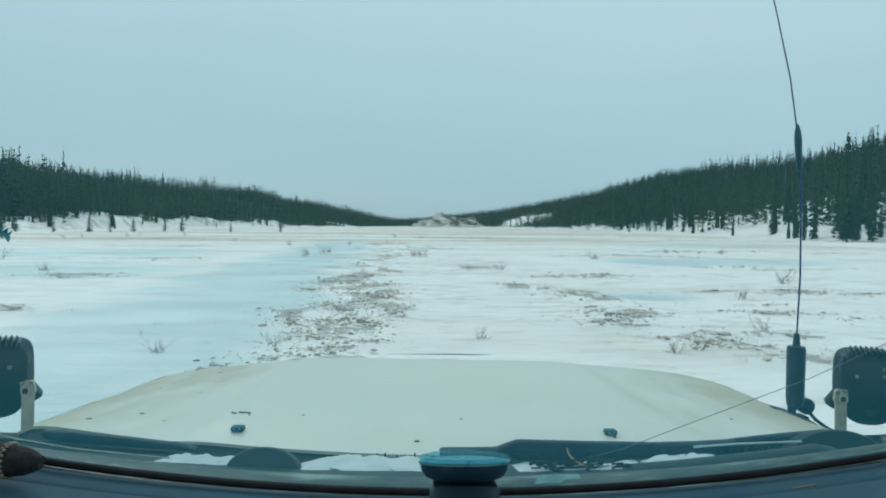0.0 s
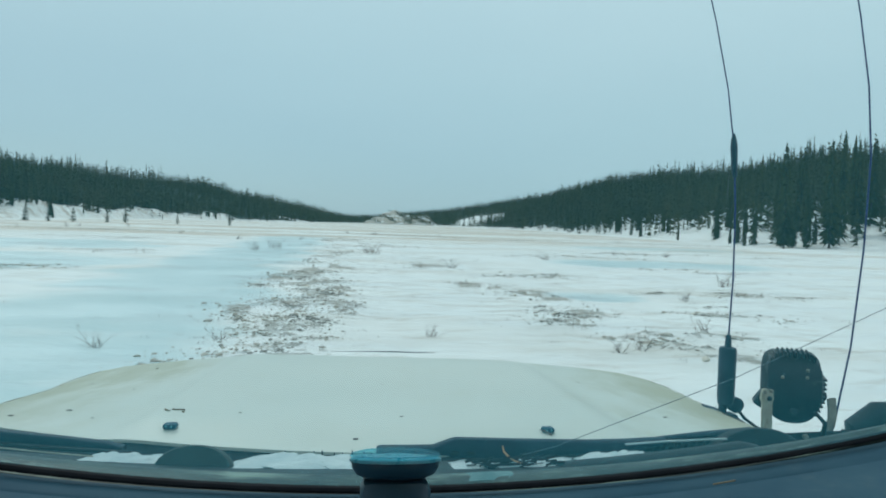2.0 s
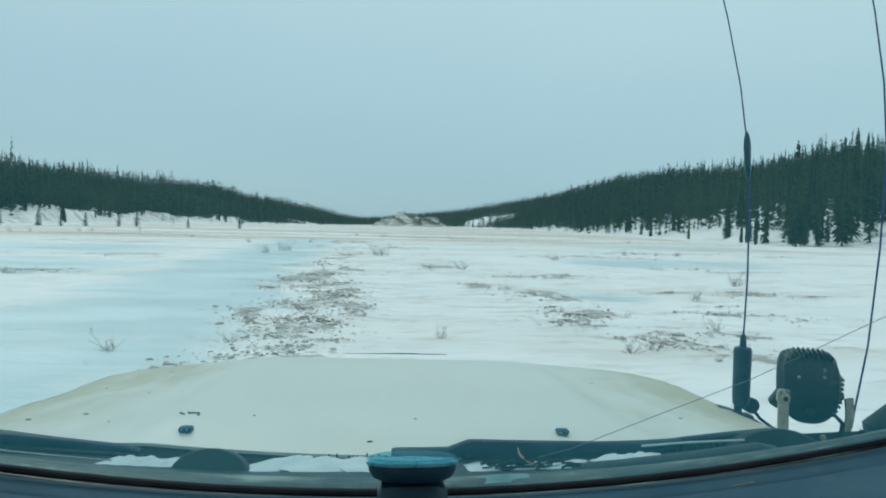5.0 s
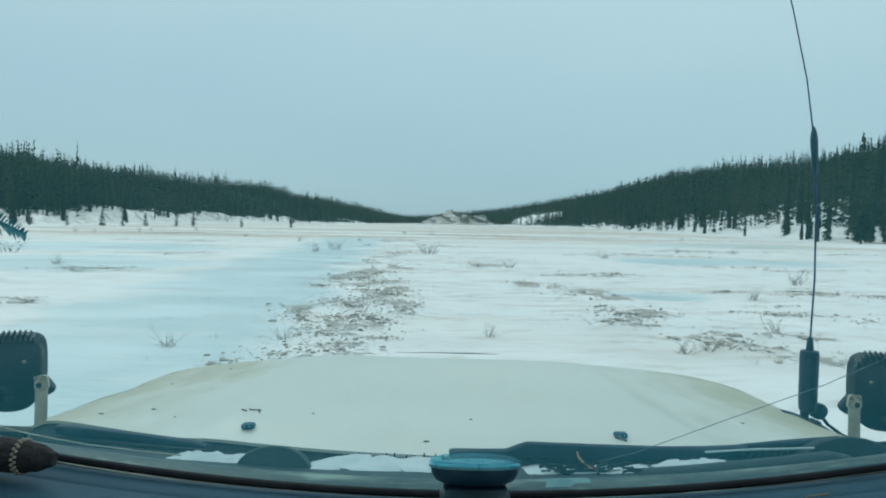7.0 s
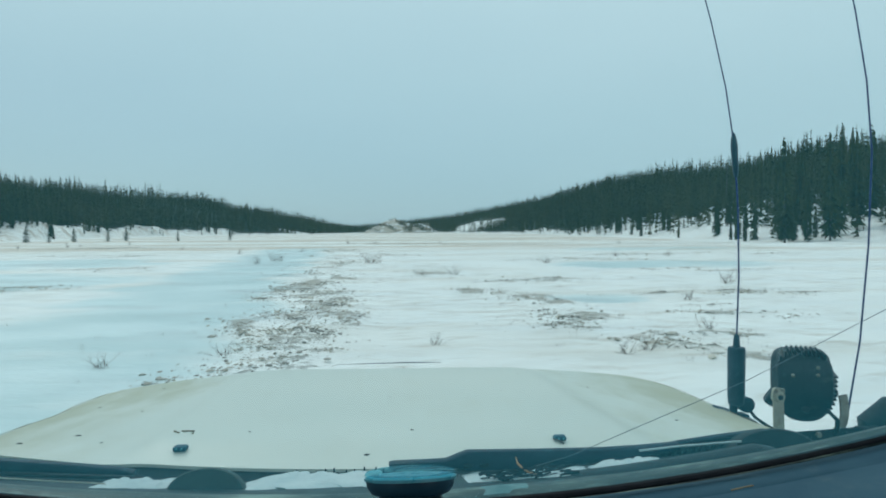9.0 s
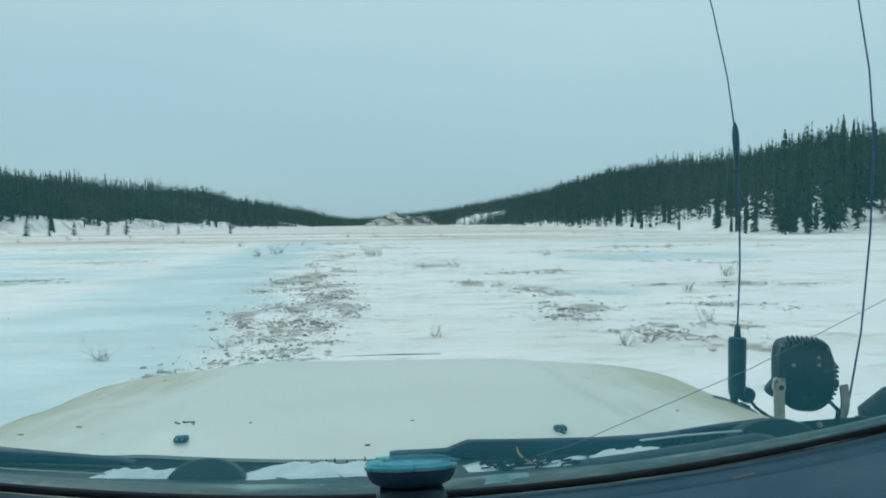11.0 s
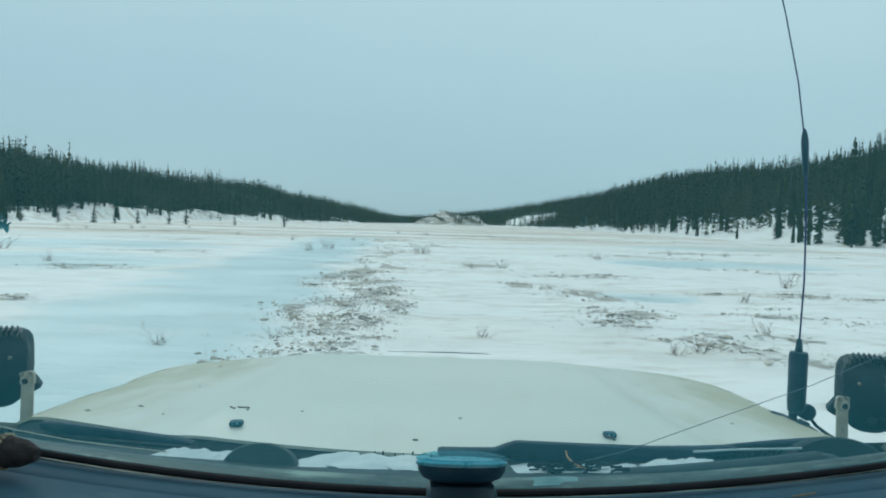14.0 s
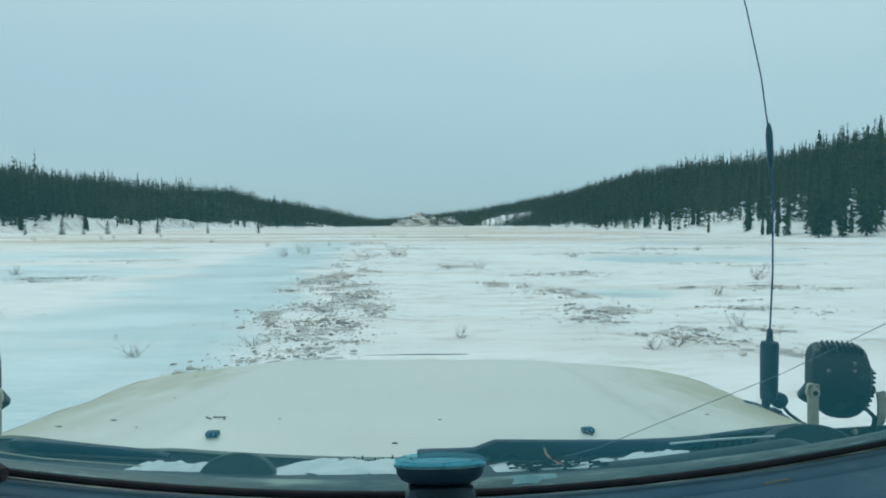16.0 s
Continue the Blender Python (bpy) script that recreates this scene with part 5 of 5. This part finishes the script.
# ---------------------------------------------------------------- stones, shrubs
def stone_mesh(seed):
    """A split, flattened river cobble."""
    g = np.random.default_rng(seed)
    bm = bmesh.new()
    bmesh.ops.create_icosphere(bm, subdivisions=1, radius=1.0)
    s = g.uniform(0.6, 1.2, 3)
    for v in bm.verts:
        v.co = Vector((v.co.x * s[0], v.co.y * s[1], v.co.z * 0.36 * s[2])) * g.uniform(0.62, 1.18)
    me = bpy.data.meshes.new("stone")
    bm.to_mesh(me)
    bm.free()
    me.materials.append(M_STONE)
    return me


STONES = [stone_mesh(k) for k in range(10)]


def stone_spots(bars, count, seed):
    g = np.random.default_rng(seed)
    out = []
    area = [b[2] * b[3] * b[5] for b in bars]
    pick = g.choice(len(bars), size=count, p=np.array(area) / sum(area))
    for b in pick:
        cx, cy, rx, ry, turn, k = bars[b]
        a, q = g.uniform(0, 6.283), g.normal(0, 0.85)
        u, v = q * rx * math.cos(a), q * ry * math.sin(a)
        c, s = math.cos(radians(turn)), math.sin(radians(turn))
        out.append((cx + u * c - v * s, cy + u * s + v * c, float(np.clip(g.lognormal(-3.7, 0.60), 0.012, 0.11))))
    return out


near_bars = [b for b in PATCHES if b[1] < 21]
for x, y, r in stone_spots(near_bars, 290, 3):
    ob = new("stone", STONES[random.randrange(10)])
    ob.parent = ground
    ob.matrix_basis = pose(x, y, ground_z(x, y) + 0.15 * r, random.uniform(-15, 15), random.uniform(-15, 15), random.uniform(0, 360)) @ Matrix.Scale(r, 4)


def loose_gravel(name, bars, count, seed, label, big=1.0):
    spots = stone_spots(bars, count, seed)
    V, F, n = [], [], 0
    tmpl = []
    for me in STONES:
        tmpl.append((np.array([v.co[:] for v in me.vertices]), np.array([p.vertices[:] for p in me.polygons])))
    g = np.random.default_rng(seed + 1)
    xs, ys = np.array([s[0] for s in spots]), np.array([s[1] for s in spots])
    zs = terrain(xs, ys)
    for (x, y, r), z in zip(spots, zs):
        v, f = tmpl[g.integers(10)]
        a = g.uniform(0, 6.28)
        c, s = math.cos(a), math.sin(a)
        r *= big
        V.append(np.stack([x + r * (v[:, 0] * c - v[:, 1] * s), y + r * (v[:, 0] * s + v[:, 1] * c), z + 0.035 + r * (v[:, 2] + 0.1)], -1))
        F.append(f + n)
        n += len(v)
    me = bpy.data.meshes.new(name)
    me.from_pydata(np.concatenate(V).tolist(), [], np.concatenate(F).tolist())
    me.materials.append(M_STONE)
    return tagged(new(name, me), label, "gravel", kind="stuff")


loose_gravel("gravel", near_bars, 10500, 11, "brown-grey river gravel showing through the snow", 0.55)
loose_gravel("gravel", [b for b in PATCHES if b[1] >= 21], 9000, 12, "brown-grey gravel bars farther out on the flat", 0.95)


def shrub_mesh(seed):
    g = np.random.default_rng(seed)
    bm = bmesh.new()
    for k in range(13):
        a, t = g.uniform(0, 6.283), abs(g.normal(0, 0.8)) + 0.15
        p, d, L = Vector((g.normal(0, 0.10), g.normal(0, 0.10), -0.05)), Vector((math.cos(a) * t, math.sin(a) * t, 1)).normalized(), g.uniform(0.35, 1.05)
        pts = [p]
        for j in range(5):
            d = (d + Vector((g.normal(0, 0.24), g.normal(0, 0.24), 0.05))).normalized()
            pts.append(pts[-1] + d * L / 5)
        tube(bm, pts, [0.010, 0.008, 0.006, 0.005, 0.004, 0.0025], 3, caps=False)
        for j in (1, 2, 3, 4):
            e = (d + Vector((g.normal(0, 0.8), g.normal(0, 0.8), 0.15))).normalized()
            q = pts[j] + e * L * g.uniform(0.12, 0.32)
            tube(bm, [pts[j], q], [0.005, 0.002], 3, caps=False)
            if g.random() < 0.5:
                e = (e + Vector((g.normal(0, 0.6), g.normal(0, 0.6), 0.2))).normalized()
                tube(bm, [pts[j].lerp(q, 0.6), q + e * L * 0.12], [0.003, 0.0015], 3, caps=False)
    me = bpy.data.meshes.new("willow_shrub")
    bm.to_mesh(me)
    bm.free()
    me.materials.append(M_TWIG)
    return me


SHRUBS = [shrub_mesh(40 + k) for k in range(6)]
g_s = np.random.default_rng(77)
spots = [(-3.4, 8.2, 0.36), (0.9, 9.2, 0.30), (3.3, 8.1, 0.40), (3.7, 8.3, 0.36), (-2.1, 9.0, 0.34), (5.4, 9.8, 0.35),
         (7.5, 14.5, 0.5), (10.8, 18.5, 0.8), (-9.5, 12.0, 0.5), (3.0, 24, 0.6), (-13, 22, 0.7), (-6.2, 34, 0.8), (8.8, 32, 0.8)]
for k in range(20):
    r, a = g_s.uniform(28, 100), radians(g_s.uniform(-36, 40))
    spots.append((r * math.sin(a), r * math.cos(a), g_s.uniform(0.5, 1.1)))
for k, (x, y, s) in enumerate(spots):
    ob = tagged(new("willow_shrub", SHRUBS[k % 6]), "bare leafless willow shrub poking out of the snow", "shrub", "willow shrubs on the flat")
    ob.matrix_basis = pose(x, y, ground_z(x, y), 0, 0, g_s.uniform(0, 360)) @ Matrix.Diagonal((s * 1.1, s * 1.1, s * 0.85, 1))


def dry_stalks(count, seed):
    """Dead grass and twig ends pricking through the crust, in loose drifts."""
    g = np.random.default_rng(seed)
    V, F = [], []
    for _ in range(count):
        b = PATCHES[g.integers(len(PATCHES))]
        spread = 0.7 + 0.03 * b[1]
        cx, cy = b[0] + g.normal(0, spread), b[1] + g.normal(0, spread * 0.8)
        if cy < 7.2:
            continue
        z = float(terrain(np.array([cx]), np.array([cy]))[0])
        for _k in range(int(g.integers(3, 8))):
            x, y = cx + g.normal(0, 0.05), cy + g.normal(0, 0.05)
            h, w, a = g.uniform(0.015, 0.05) * (1 + 0.012 * cy), 0.0035 * (1 + 0.04 * cy), g.uniform(0, 6.28)
            lean = g.normal(0, 0.35, 2) * h
            n = len(V)
            V += [(x - w * math.cos(a), y - w * math.sin(a), z - 0.02), (x + w * math.cos(a), y + w * math.sin(a), z - 0.02), (x + lean[0], y + lean[1], z + h),
                  (x + w * math.sin(a), y - w * math.cos(a), z - 0.02)]
            F += [(n, n + 1, n + 2), (n + 1, n + 3, n + 2), (n + 3, n, n + 2)]
    me = bpy.data.meshes.new("dry_grass")
    me.from_pydata(V, [], F)
    me.materials.append(M_TWIG)
    return tagged(new("dry_grass", me), "dead brown grass stalks pricking through the snow crust", "grass", kind="stuff")


dry_stalks(620, 9)
